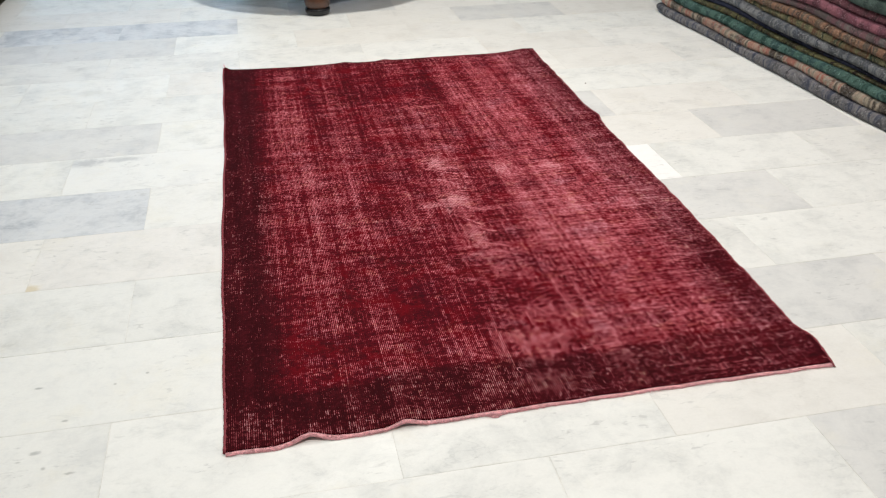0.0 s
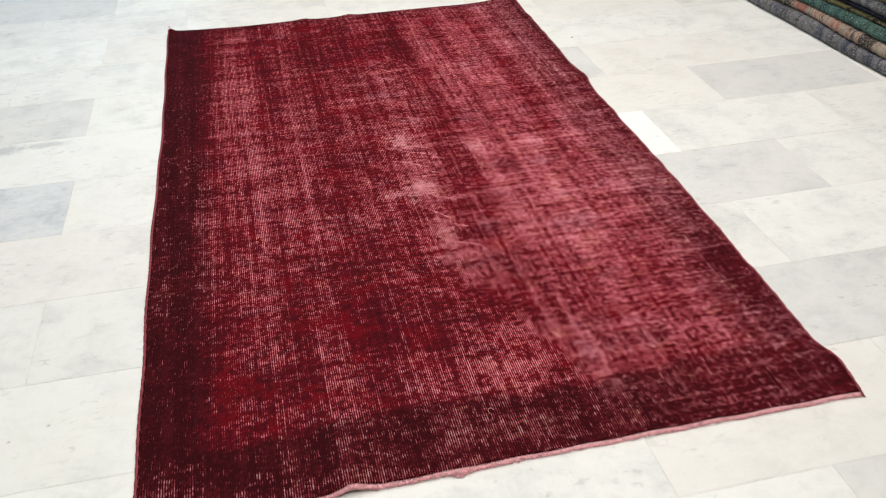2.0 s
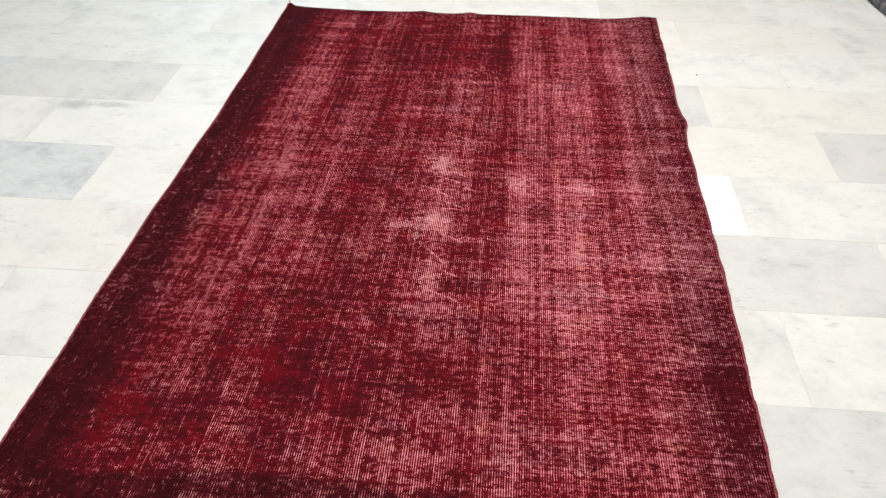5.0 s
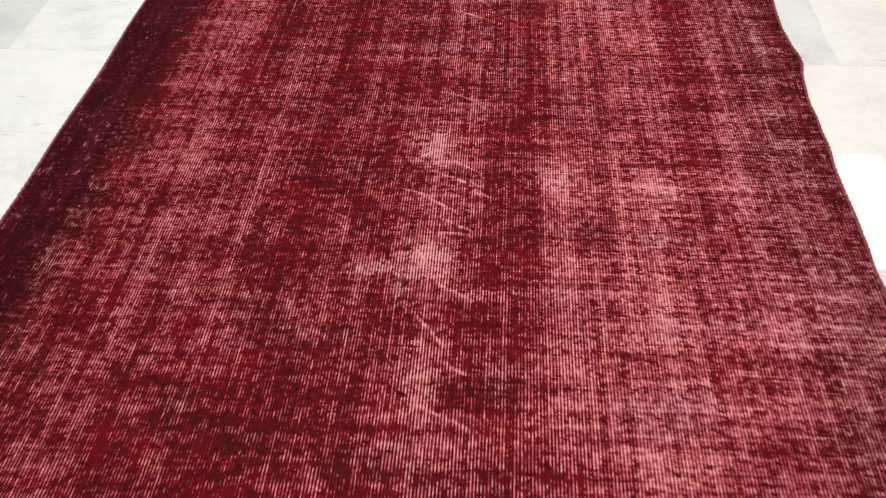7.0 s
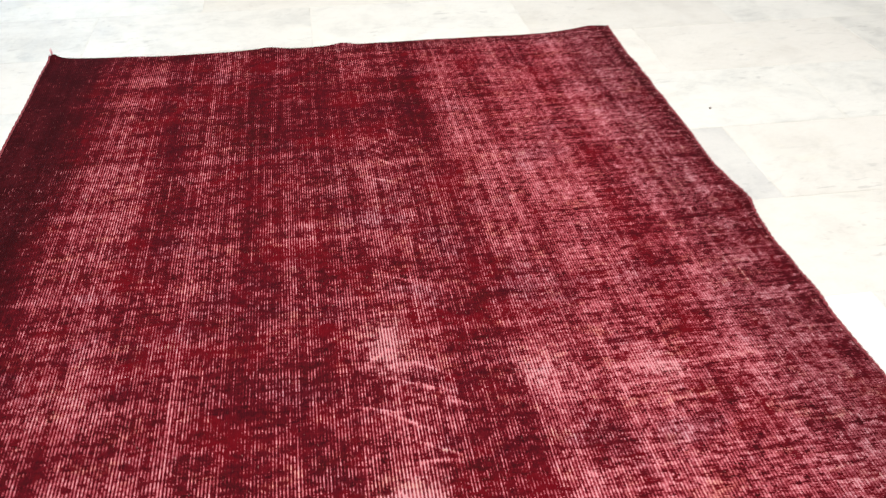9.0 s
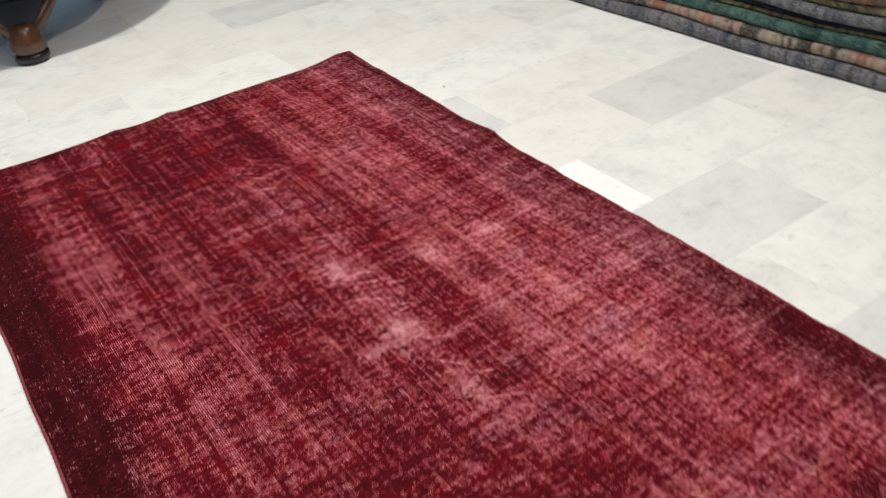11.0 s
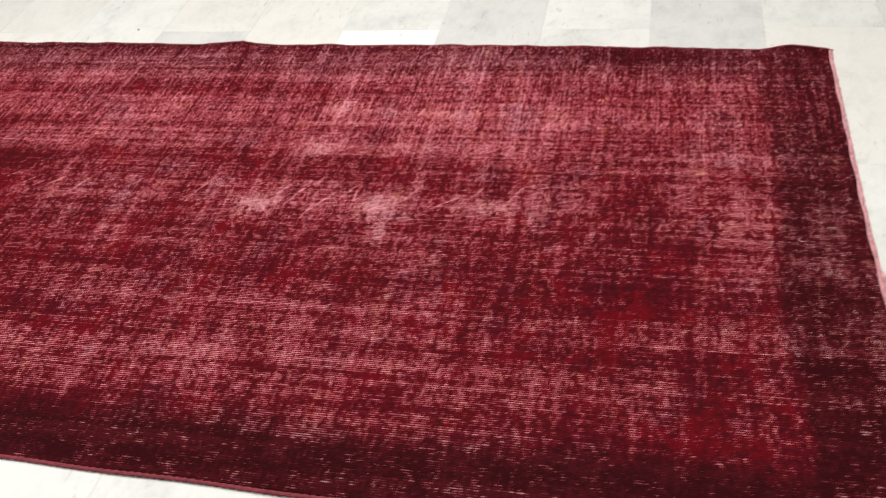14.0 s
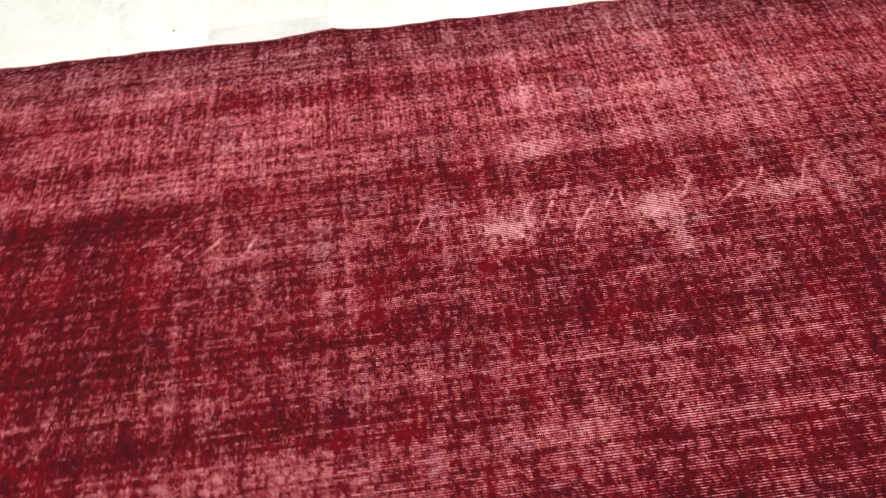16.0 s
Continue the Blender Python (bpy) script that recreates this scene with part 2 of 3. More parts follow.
    c = n.mix(salmon, c, n.vmath("MULTIPLY", c, (1.0, 1.16, 0.86)))
    mauve = n.math("MAXIMUM", n.ramp(total(x, off(hue, 0.3)), 1.17, 1.40, 0.0, 0.75), n.ramp(field(6.5, 8.5, 4, 0.65, 0.4), 0.51, 0.66, 0.0, 0.80))
    c = n.mix(mauve, c, n.vmath("MULTIPLY", c, (0.82, 1.02, 1.06)))
    ruddy = n.ramp(total(field(8, 9, 3, 0.6, 0.5), off(blotch, 0.5)), 0.48, 0.66, 0.0, 0.58)
    c = n.mix(times(ruddy, n.ramp(shown, 0.30, 0.60, 1.0, 0.0)), c, (0.168, 0.0032, 0.0078))
    brown = n.ramp(total(hue, off(dash, 0.6)), 0.50, 0.66, 0.0, 0.65)
    c = n.mix(times(brown, n.ramp(shown, 0.18, 0.50, 1.0, 0.0)), c, (0.046, 0.0062, 0.0068))
    c = n.mix(times(white, n.math("MULTIPLY_ADD", ridge, 0.48, 0.08)), c, (0.64, 0.36, 0.38))
    # the border: plum and brown
    dusk = n.mix(n.ramp(total(tuft, off(along, 0.9), off(patch, 0.8)), 0.38, 0.64), (0.034, 0.0040, 0.0058), (0.060, 0.0062, 0.0094))
    tinted = n.mix(n.ramp(shown, 0.30, 0.62), dusk, n.vmath("MULTIPLY", c, (0.68, 0.84, 0.78)))
    c = n.mix(border, c, tinted)
    # light stitches here and there
    stitch = n.ramp(field(420, 120, 1), 0.70, 0.77)
    c = n.mix(times(stitch, n.ramp(n.noise(p, 9.0, 3, 0.7), 0.45, 0.60, 0.0, 0.70)), c, (0.50, 0.24, 0.22))
    height = total(times(rib, n.math("MULTIPLY", ribbed, 0.5)), n.ramp(shown, 0.2, 0.8, 0.7, 0.0), n.math("MULTIPLY", knot, 0.5), n.math("MULTIPLY", tuft, 0.3))
    return n.finish(c, 0.92, n.bump(height, 0.0022, 0.8), Specular_IOR_Level=0.03)


PILE = pile_material()
CORD = plain("dark_red_wool_cord", (0.225, 0.036, 0.047), 0.95, 120, 0.35)
PINK_WEB = plain("pink_flatweave_band", (0.80, 0.42, 0.45), 1.0, 140, 0.3, Specular_IOR_Level=0.0)
PINK_YARN = plain("pink_yarn", (0.80, 0.42, 0.45), 1.0, 90, 0.3, Specular_IOR_Level=0.0)
GROUT = plain("grey_grout", (0.70, 0.69, 0.65), 0.9, 12, 0.2)
PLASTER = plain("taupe_plaster", (0.36, 0.33, 0.30), 0.9, 3, 0.08)
WOOD = plain("dark_brown_polished_wood", (0.075, 0.027, 0.012), 0.28, 18, 0.35, Coat_Weight=0.4)
BLACK_CAP = plain("black_foot_cap", (0.012, 0.012, 0.014), 0.25, 30, 0.2)
NAVY = plain("dark_navy_lacquer", (0.006, 0.008, 0.013), 0.50, 20, 0.25, Specular_IOR_Level=0.3)


def folded_wool(name, colours, length=0.16, knots=0.5, seed=0.0):
    """The folded edge of a patterned old rug: faded colours follow one another along the fold, with brushed pile and pale knots."""
    n = Nodes(name)
    p = n.vmath("ADD", n.coords(), (seed, seed * 2.3, 0))
    y = n.make("ShaderNodeSeparateXYZ", Vector=p).outputs["Y"]
    ragged = n.math("ADD", n.math("MULTIPLY", n.noise(p, 28.0, 4, 0.7), 0.05), n.math("MULTIPLY", n.noise(n.stretch(p, 60.0, 260.0, 60.0), 1.0, 2), 0.018))
    pick = n.noise(n.make("ShaderNodeCombineXYZ", X=0.0, Y=n.math("DIVIDE", n.math("ADD", y, ragged), length), Z=seed).outputs[0], 1.0, 3, 0.75)
    c = colours[0]
    for i, col in enumerate(colours[1:]):
        at = 0.40 + 0.17 * i / max(1, len(colours) - 2) if len(colours) > 2 else 0.48
        c = n.mix(n.ramp(pick, at, at + 0.07), c, col)
    brush = n.noise(n.stretch(p, 90.0, 520.0, 70.0), 1.0, 3, 0.7)
    speck = n.noise(n.stretch(p, 80.0, 125.0, 100.0), 1.0, 4, 0.75)
    worn = n.noise(p, 17.0, 4, 0.65)
    c = n.mix(n.ramp(brush, 0.46, 0.70, 0.0, 0.5), c, tuple(v * 0.4 for v in colours[0]))
    c = n.mix(n.ramp(n.math("ADD", speck, n.math("MULTIPLY", n.math("SUBTRACT", worn, 0.5), 0.7)), 0.52, 0.68, 0.0, knots), c, tuple(min(1.0, v * 1.8 + 0.05) for v in colours[1]))
    c = n.mix(n.ramp(n.math("ADD", worn, n.math("MULTIPLY", n.math("SUBTRACT", speck, 0.5), 0.5)), 0.52, 0.64, 0.0, 0.75), c, tuple(v * 0.32 for v in colours[-1]))
    fluff = n.noise(n.stretch(p, 210.0, 330.0, 230.0), 1.0, 3, 0.7)
    c = n.mix(n.ramp(n.math("ADD", fluff, n.math("MULTIPLY", n.math("SUBTRACT", worn, 0.5), 0.5)), 0.50, 0.66, 0.0, 0.45), c, tuple(v * 0.45 for v in colours[0]))
    c = n.mix(n.ramp(n.math("ADD", n.noise(n.stretch(p, 190.0, 150.0, 190.0), 1.0, 2, 0.6), n.math("MULTIPLY", n.math("SUBTRACT", worn, 0.5), 0.3)), 0.60, 0.70, 0.0, knots), c, tuple(min(0.7, v * 2.5 + 0.16) for v in colours[1]))
    rise = n.math("ADD", n.noise(p, 150.0, 3), n.math("MULTIPLY", brush, 0.8))
    return n.finish(c, 0.95, n.bump(rise, 0.008, 1.0), Specular_IOR_Level=0.08)


# ---- mesh helpers ----
def part(name, bm, material, parent=None, label="", smooth=False):
    me = bpy.data.meshes.new(name)
    bm.to_mesh(me)
    bm.free()
    me.materials.append(material)
    if smooth:
        me.shade_smooth()
    ob = new(name, me)
    ob.parent = parent
    return tagged(ob, label)


def mesh_part(name, verts, faces, material, parent=None, label="", smooth=True):
    me = bpy.data.meshes.new(name)
    me.from_pydata(verts, [], faces)
    me.materials.append(material)
    if smooth:
        me.shade_smooth()
    ob = new(name, me)
    ob.parent = parent
    return tagged(ob, label)


def box(bm, x0, y0, z0, x1, y1, z1, bevel=0.0):
    made = bmesh.ops.create_cube(bm, size=1, matrix=Matrix.Translation(((x0 + x1) / 2, (y0 + y1) / 2, (z0 + z1) / 2)) @ Matrix.Diagonal((x1 - x0, y1 - y0, z1 - z0, 1)))
    if bevel:
        edges = list({e for v in made["verts"] for e in v.link_edges})
        bmesh.ops.bevel(bm, geom=edges, offset=bevel, segments=2, affect="EDGES")
    return bm


def revolve(profile, steps=32):
    """A turned solid from rows of radius and height, bottom to top."""
    verts, faces = [], []
    for r, z in profile:
        for i in range(steps):
            a = 2 * math.pi * i / steps
            verts.append((r * math.cos(a), r * math.sin(a), z))
    for j in range(len(profile) - 1):
        for i in range(steps):
            k = (i + 1) % steps
            faces.append((j * steps + i, j * steps + k, (j + 1) * steps + k, (j + 1) * steps + i))
    faces.append(tuple(reversed(range(steps))))
    faces.append(tuple((len(profile) - 1) * steps + i for i in range(steps)))
    return verts, faces


def sweep(path, radii, steps=10, flat=1.0):
    """A tube along a path, its radius given point by point."""
    verts, faces = [], []
    path = [Vector(q) for q in path]
    for j, q in enumerate(path):
        way = (path[min(j + 1, len(path) - 1)] - path[max(j - 1, 0)]).normalized()
        side = way.cross(Vector((0, 0, 1)))
        side = side.normalized() if side.length > 1e-4 else Vector((1, 0, 0))
        up = side.cross(way).normalized()
        for i in range(steps):
            a = 2 * math.pi * i / steps
            verts.append(tuple(q + radii[j] * (math.cos(a) * side + flat * math.sin(a) * up)))
    for j in range(len(path) - 1):
        for i in range(steps):
            k = (i + 1) % steps
            faces.append((j * steps + i, j * steps + k, (j + 1) * steps + k, (j + 1) * steps + i))
    faces.append(tuple(reversed(range(steps))))
    faces.append(tuple((len(path) - 1) * steps + i for i in range(steps)))
    return verts, faces


# ---- the room's shell ----
X0, X1, Y0, Y1, TOP = -4.2, 5.2, -4.2, 8.6, 3.2


def shell(name, label, category, x0, y0, z0, x1, y1, z1):
    ob = part(name, box(bmesh.new(), x0, y0, z0, x1, y1, z1), PLASTER)
    return tagged(ob, label, category, kind="structure")


shell("wall_south", "plain taupe plastered wall", "wall", X0 - 0.2, Y0 - 0.2, 0, X1 + 0.2, Y0, TOP)
shell("wall_north", "plain taupe plastered wall", "wall", X0 - 0.2, Y1, 0, X1 + 0.2, Y1 + 0.2, TOP)
shell("wall_west", "plain taupe plastered wall", "wall", X0 - 0.2, Y0, 0, X0, Y1, TOP)
shell("wall_east", "plain taupe plastered wall", "wall", X1, Y0, 0, X1 + 0.2, Y1, TOP)
shell("ceiling", "plain taupe ceiling", "ceiling", X0 - 0.2, Y0 - 0.2, TOP, X1 + 0.2, Y1 + 0.2, TOP + 0.2)
floor = tagged(part("floor", box(bmesh.new(), X0, Y0, -0.12, X1, Y1, -0.0005), GROUT), "floor of pale polished marble slabs in running bond", "floor", kind="structure")

# ---- things ----
# the big rug: its outline, edge by edge
RUG_L, RUG_H = 2.585, 0.007
RIGHT_Y = (0.0, 0.10, 0.16, 0.47, 0.85, 1.30, 1.56, 1.61, 1.66, 1.71, 1.76, 2.0, 2.3, 2.6)
RIGHT_X = (1.428, 1.437, 1.428, 1.438, 1.451, 1.455, 1.457, 1.458, 1.460, 1.461, 1.462, 1.468, 1.474, 1.478)
TOP_X = (0.0, 0.05, 0.34, 0.45, 0.55, 0.65, 0.74, 0.80, 1.1, 1.3, 1.43, 1.48)
TOP_Y = (2.604, 2.592, 2.570, 2.574, 2.581, 2.574, 2.585, 2.580, 2.586, 2.584, 2.604, 2.595)
NEAR_X = (0.0, 0.10, 0.14, 0.175, 0.22, 0.28, 0.34, 0.385, 0.44, 0.72, 1.0, 1.43)
NEAR_Y = (0.004, 0.003, 0.010, 0.019, 0.012, 0.006, 0.010, 0.018, 0.011, 0.014, 0.014, 0.012)

# a finer mesh where the creases lie
NX, NY = 360, 780
u, v = np.meshgrid(np.interp(np.arange(NX + 1), (0, 120, 240, 360), (0, 0.465, 0.60, 1)), np.interp(np.arange(NY + 1), (0, 115, 675, 780), (0, 0.27, 0.81, 1)))
gy = v * RUG_L
left = -0.005 + 0.003 * np.sin(gy * 4.1 + 1.0) + 0.0015 * np.sin(gy * 17.0)
right = np.interp(gy, RIGHT_Y, RIGHT_X) + 0.0012 * np.sin(gy * 23.0) + 0.0010 * np.sin(gy * 61.0) * np.sin(gy * 5.0)
right += 0.010 * np.exp(-((gy - 1.680) / np.where(gy > 1.680, 0.045, 0.085)) ** 2)
gx = left + u * (right - left)
near = np.interp(gx, NEAR_X, NEAR_Y) + 0.0012 * np.sin(gx * 47.0)
far = np.interp(gx, TOP_X, TOP_Y) + 0.001 * np.sin(gx * 40.0)
gy = near + v * (far - near)


def hump(x, y, cx, cy, rx, ry, turn=0.0):
    c, s = math.cos(radians(turn)), math.sin(radians(turn))
    dx, dy = (x - cx) * c + (y - cy) * s, -(x - cx) * s + (y - cy) * c
    return np.exp(-(dx / rx) ** 2 - (dy / ry) ** 2)


# short creases across the worn middle: place, length, turn
CREASES = (
    (0.775, 1.264, 0.090, -25), (0.812, 1.226, 0.040, -33), (0.747, 1.196, 0.075, -35), (0.785, 1.140, 0.065, -30), (0.730, 1.062, 0.040, -56),
    (0.786, 0.985, 0.070, -30), (0.703, 1.225, 0.060, -18), (0.716, 1.333, 0.055, 36), (0.753, 0.905, 0.110, -52), (0.770, 1.120, 0.070, -4),
    (0.787, 2.010, 0.060, -44), (0.782, 1.970, 0.060, -48), (0.793, 1.925, 0.060, -46), (0.800, 0.741, 0.085, -26), (0.766, 1.526, 0.070, -23),
    (0.800, 1.245, 0.060, -40), (0.770, 1.860, 0.050, -30), (0.800, 2.080, 0.050, -44), (0.790, 1.300, 0.050, -36), (0.800, 0.830, 0.045, -30),
)
gz = RUG_H + 0.0012 * np.sin(gx * 9 + gy * 5) * np.sin(gy * 7 - gx * 3)
crease = np.zeros_like(gx)
for cx, cy, ln, turn in CREASES:
    crease += hump(gx, gy, cx, cy, ln * 0.50, 0.0028, turn)
gz += 0.0016 * np.clip(crease, 0, 1.2)
# raised places along the edges
gz += 0.011 * hump(gx, gy, 0.175, 0.0, 0.035, 0.06) + 0.010 * hump(gx, gy, 0.385, 0.0, 0.030, 0.20)
gz += 0.004 * hump(gx, gy, 1.48, 1.665, 0.09, 0.06) + 0.006 * hump(gx, gy, 1.43, 0.11, 0.05, 0.04)
gz += 0.004 * hump(gx, gy, 0.55, 2.58, 0.03, 0.05) + 0.005 * hump(gx, gy, 0.74, 2.59, 0.025, 0.05)
gz += 0.010 * hump(gx, gy, 0.0, 2.60, 0.012, 0.014) + 0.006 * hump(gx, gy, 1.46, 2.60, 0.10, 0.06)
edge_wave = 0.004 * np.clip(np.sin(gy * 26.0) * np.sin(gy * 7.3 + 1), 0, 1) * np.exp(-((right - gx) / 0.03) ** 2)
gz += edge_wave
# a wrinkle that runs in from the bulge of the edge
wrinkle = np.exp(-((gy - 1.672 + 0.10 * (1.46 - gx)) / 0.0055) ** 2) * np.clip((gx - 1.12) / 0.22, 0, 1)
gz += 0.0035 * wrinkle

# where the pile is worn
PROFILE_X = (0.0, 0.115, 0.145, 0.19, 0.25, 0.31, 0.37, 0.45, 0.60, 0.72, 0.85, 0.93, 1.05, 1.18, 1.28, 1.35, 1.41, 1.46)
PROFILE_W = (-0.14, 0.00, 0.19, 0.31, 0.37, 0.39, 0.38, 0.40, 0.41, 0.46, 0.45, 0.48, 0.51, 0.51, 0.50, 0.50, 0.49, 0.36)
wear = np.interp(gx, PROFILE_X, PROFILE_W)
# worn spots: place, half-widths, amount
WORN = (
    (0.735, 1.350, 0.040, 0.070, 0.36), (0.735, 1.055, 0.055, 0.040, 0.40), (0.640, 1.030, 0.050, 0.020, 0.31),
    (0.955, 1.270, 0.060, 0.050, 0.31), (1.140, 1.250, 0.050, 0.045, 0.31), (0.760, 0.760, 0.070, 0.080, 0.25),
    (0.215, 1.900, 0.050, 0.500, 0.15), (0.330, 1.150, 0.110, 0.180, 0.18), (0.420, 0.850, 0.120, 0.080, 0.20),
    (1.020, 2.060, 0.090, 0.260, 0.16), (1.080, 0.420, 0.160, 0.130, 0.14), (0.560, 0.930, 0.100, 0.050, 0.22),
    (1.300, 1.950, 0.060, 0.350, 0.10), (0.600, 1.980, 0.080, 0.060, 0.18), (0.420, 2.080, 0.060, 0.120, 0.20),
)
# spots where the pile still stands
FULL = (
    (0.720, 2.100, 0.190, 0.330, 0.22), (0.560, 0.440, 0.170, 0.120, 0.24), (0.800, 0.500, 0.120, 0.090, 0.26),
    (0.820, 1.130, 0.130, 0.050, 0.28), (0.600, 1.250, 0.110, 0.120, 0.14), (0.820, 0.920, 0.100, 0.035, 0.30),
    (0.470, 0.980, 0.050, 0.060, 0.30), (0.900, 1.560, 0.260, 0.060, 0.20), (1.220, 0.860, 0.200, 0.020, 0.30),
    (0.360, 1.640, 0.100, 0.120, 0.18), (0.620, 1.640, 0.150, 0.100, 0.16), (1.390, 0.520, 0.090, 0.250, 0.20),
    (0.810, 0.800, 0.045, 0.050, 0.45), (0.560, 0.800, 0.030, 0.060, 0.35), (0.500, 0.480, 0.120, 0.080, 0.20),
    (1.250, 1.000, 0.050, 0.070, 0.18), (0.860, 1.420, 0.070, 0.060, 0.16), (0.950, 0.690, 0.070, 0.060, 0.15),
)
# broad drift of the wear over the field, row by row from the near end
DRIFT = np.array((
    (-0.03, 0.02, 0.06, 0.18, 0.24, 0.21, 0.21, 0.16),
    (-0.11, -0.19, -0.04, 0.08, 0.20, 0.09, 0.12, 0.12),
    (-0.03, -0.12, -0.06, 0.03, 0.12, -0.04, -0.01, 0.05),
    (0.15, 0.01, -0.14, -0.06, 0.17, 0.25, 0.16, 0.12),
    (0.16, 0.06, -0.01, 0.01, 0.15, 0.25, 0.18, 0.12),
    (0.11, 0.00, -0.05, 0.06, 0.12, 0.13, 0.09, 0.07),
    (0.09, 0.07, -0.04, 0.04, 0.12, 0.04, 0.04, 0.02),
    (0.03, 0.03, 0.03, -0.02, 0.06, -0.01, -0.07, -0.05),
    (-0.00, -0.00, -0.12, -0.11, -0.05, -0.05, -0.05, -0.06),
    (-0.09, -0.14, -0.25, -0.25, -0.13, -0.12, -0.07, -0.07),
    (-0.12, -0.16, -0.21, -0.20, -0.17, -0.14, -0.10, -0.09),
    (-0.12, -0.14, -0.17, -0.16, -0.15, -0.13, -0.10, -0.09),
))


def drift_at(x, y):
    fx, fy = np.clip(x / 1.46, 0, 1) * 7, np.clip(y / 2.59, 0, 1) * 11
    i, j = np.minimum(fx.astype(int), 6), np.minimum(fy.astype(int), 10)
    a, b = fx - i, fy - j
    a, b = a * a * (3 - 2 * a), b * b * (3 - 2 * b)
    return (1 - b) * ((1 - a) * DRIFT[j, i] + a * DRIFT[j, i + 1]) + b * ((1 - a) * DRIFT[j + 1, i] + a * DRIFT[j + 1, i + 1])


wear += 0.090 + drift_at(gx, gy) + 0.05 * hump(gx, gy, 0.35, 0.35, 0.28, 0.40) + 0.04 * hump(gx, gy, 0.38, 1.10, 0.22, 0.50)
for cx, cy, rx, ry, k in WORN:
    wear += (k if k > 0.3 else 0.6 * k) * hump(gx, gy, cx, cy, rx, ry)
for cx, cy, rx, ry, k in FULL:
    wear -= 0.6 * k * hump(gx, gy, cx, cy, rx, ry)
# paler along the creases, and a darker line on the near side of the wrinkle
wear += 0.25 * np.clip(crease, 0, 1) - 0.30 * np.roll(wrinkle, -10, axis=0)
# places rubbed nearly white: place, half-widths, amount
BALD = ((0.735, 1.355, 0.040, 0.075, 0.64), (0.740, 1.060, 0.055, 0.045, 0.68), (0.645, 1.030, 0.050, 0.018, 0.6), (0.955, 1.270, 0.050, 0.045, 0.5),
        (1.140, 1.250, 0.042, 0.040, 0.5), (0.745, 0.800, 0.050, 0.060, 0.35), (0.700, 0.985, 0.012, 0.030, 0.6))
bald = sum(k * hump(gx, gy, cx, cy, rx, ry) for cx, cy, rx, ry, k in BALD)
# long streaks of the weave, dark where the wool was tougher
STREAK_X = (0.15, 0.21, 0.285, 0.333, 0.38, 0.42, 0.47, 0.53, 0.60, 0.65, 0.74, 0.80, 0.89, 0.97, 1.035, 1.10, 1.15, 1.21, 1.28, 1.33, 1.38, 1.45)
STREAK_W = (0.0, 0.06, 0.10, -0.16, 0.04, 0.08, -0.06, -0.12, 0.05, -0.06, 0.08, -0.06, -0.20, 0.12, -0.10, 0.10, 0.08, -0.16, 0.12, -0.04, 0.04, -0.1)
wear += np.interp(gx + 0.01 * np.sin(gy * 2.3) + 0.006 * np.sin(gy * 6.1), STREAK_X, STREAK_W) * (0.65 + 0.45 * np.clip(gy - 0.9, 0, 1))


def smooth_step(a, lo, hi):
    q = np.clip((a - lo) / (hi - lo), 0, 1)
    return q * q * (3 - 2 * q)


border_left = 1 - smooth_step(gx + 0.010 * np.sin(gy * 9) + 0.006 * np.sin(gy * 31), 0.085, 0.175)
border_near = 1 - smooth_step(gy + 0.012 * np.sin(gx * 9) + 0.006 * np.sin(gx * 43), 0.165, 0.200)
border_far = smooth_step(gy, 2.50, 2.56) * 0.6
low_right = 1 - smooth_step(gy, 0.55, 1.05)
border_right = smooth_step(gx, 1.25, 1.38) * (0.42 + 0.22 * low_right)
border = np.clip(np.maximum.reduce([border_left, (0.95 - 0.25 * smooth_step(gx, 1.0, 1.2)) * border_near, border_far, border_right, 0.8 * smooth_step(gx, 1.43, 1.455)]), 0, 1)
tough = 0.26 + 0.10 * smooth_step(gx, 0.60, 0.95) - 0.14 * (1 - smooth_step(gy, 0.02, 0.07)) * (1 - 1.5 * smooth_step(gx, 0.45, 0.60)) - 0.06 * hump(gx, gy, 0.39, 0.08, 0.10, 0.12) - 0.05 * smooth_step(gx, 1.00, 1.20)
wear -= border_near * (1 - border_left) * tough * 1.15 + 0.08 * border_far * (1 - border_left)
wear += 0.03 * smooth_step(gx, 1.28, 1.38) * (1 - low_right)
wear -= 0.09 * low_right * smooth_step(gx, 1.28, 1.40) + 0.08 * hump(gx, gy, 1.15, 0.42, 0.22, 0.22)
wear += 0.045 * smooth_step(gx, 0.85, 1.10) + 0.12 * smooth_step(gy, 1.40, 1.75) * (1 - border_left)
wear += 0.18 * hump(gx, gy, 0.135, 1.00, 0.030, 0.50)
wear += border_left * (-0.05 + 0.46 * (1 - smooth_step(gy, 0.05, 0.25)) + 0.05 * np.sin(gx * 60))
ribbed = np.minimum(1.0, 0.60 + 0.34 * (1 - smooth_step(gx, 0.80, 1.15)) + 0.10 * (1 - smooth_step(gy, 0.12, 0.45)) - 0.15 * border_near * smooth_step(gx, 0.60, 0.80))

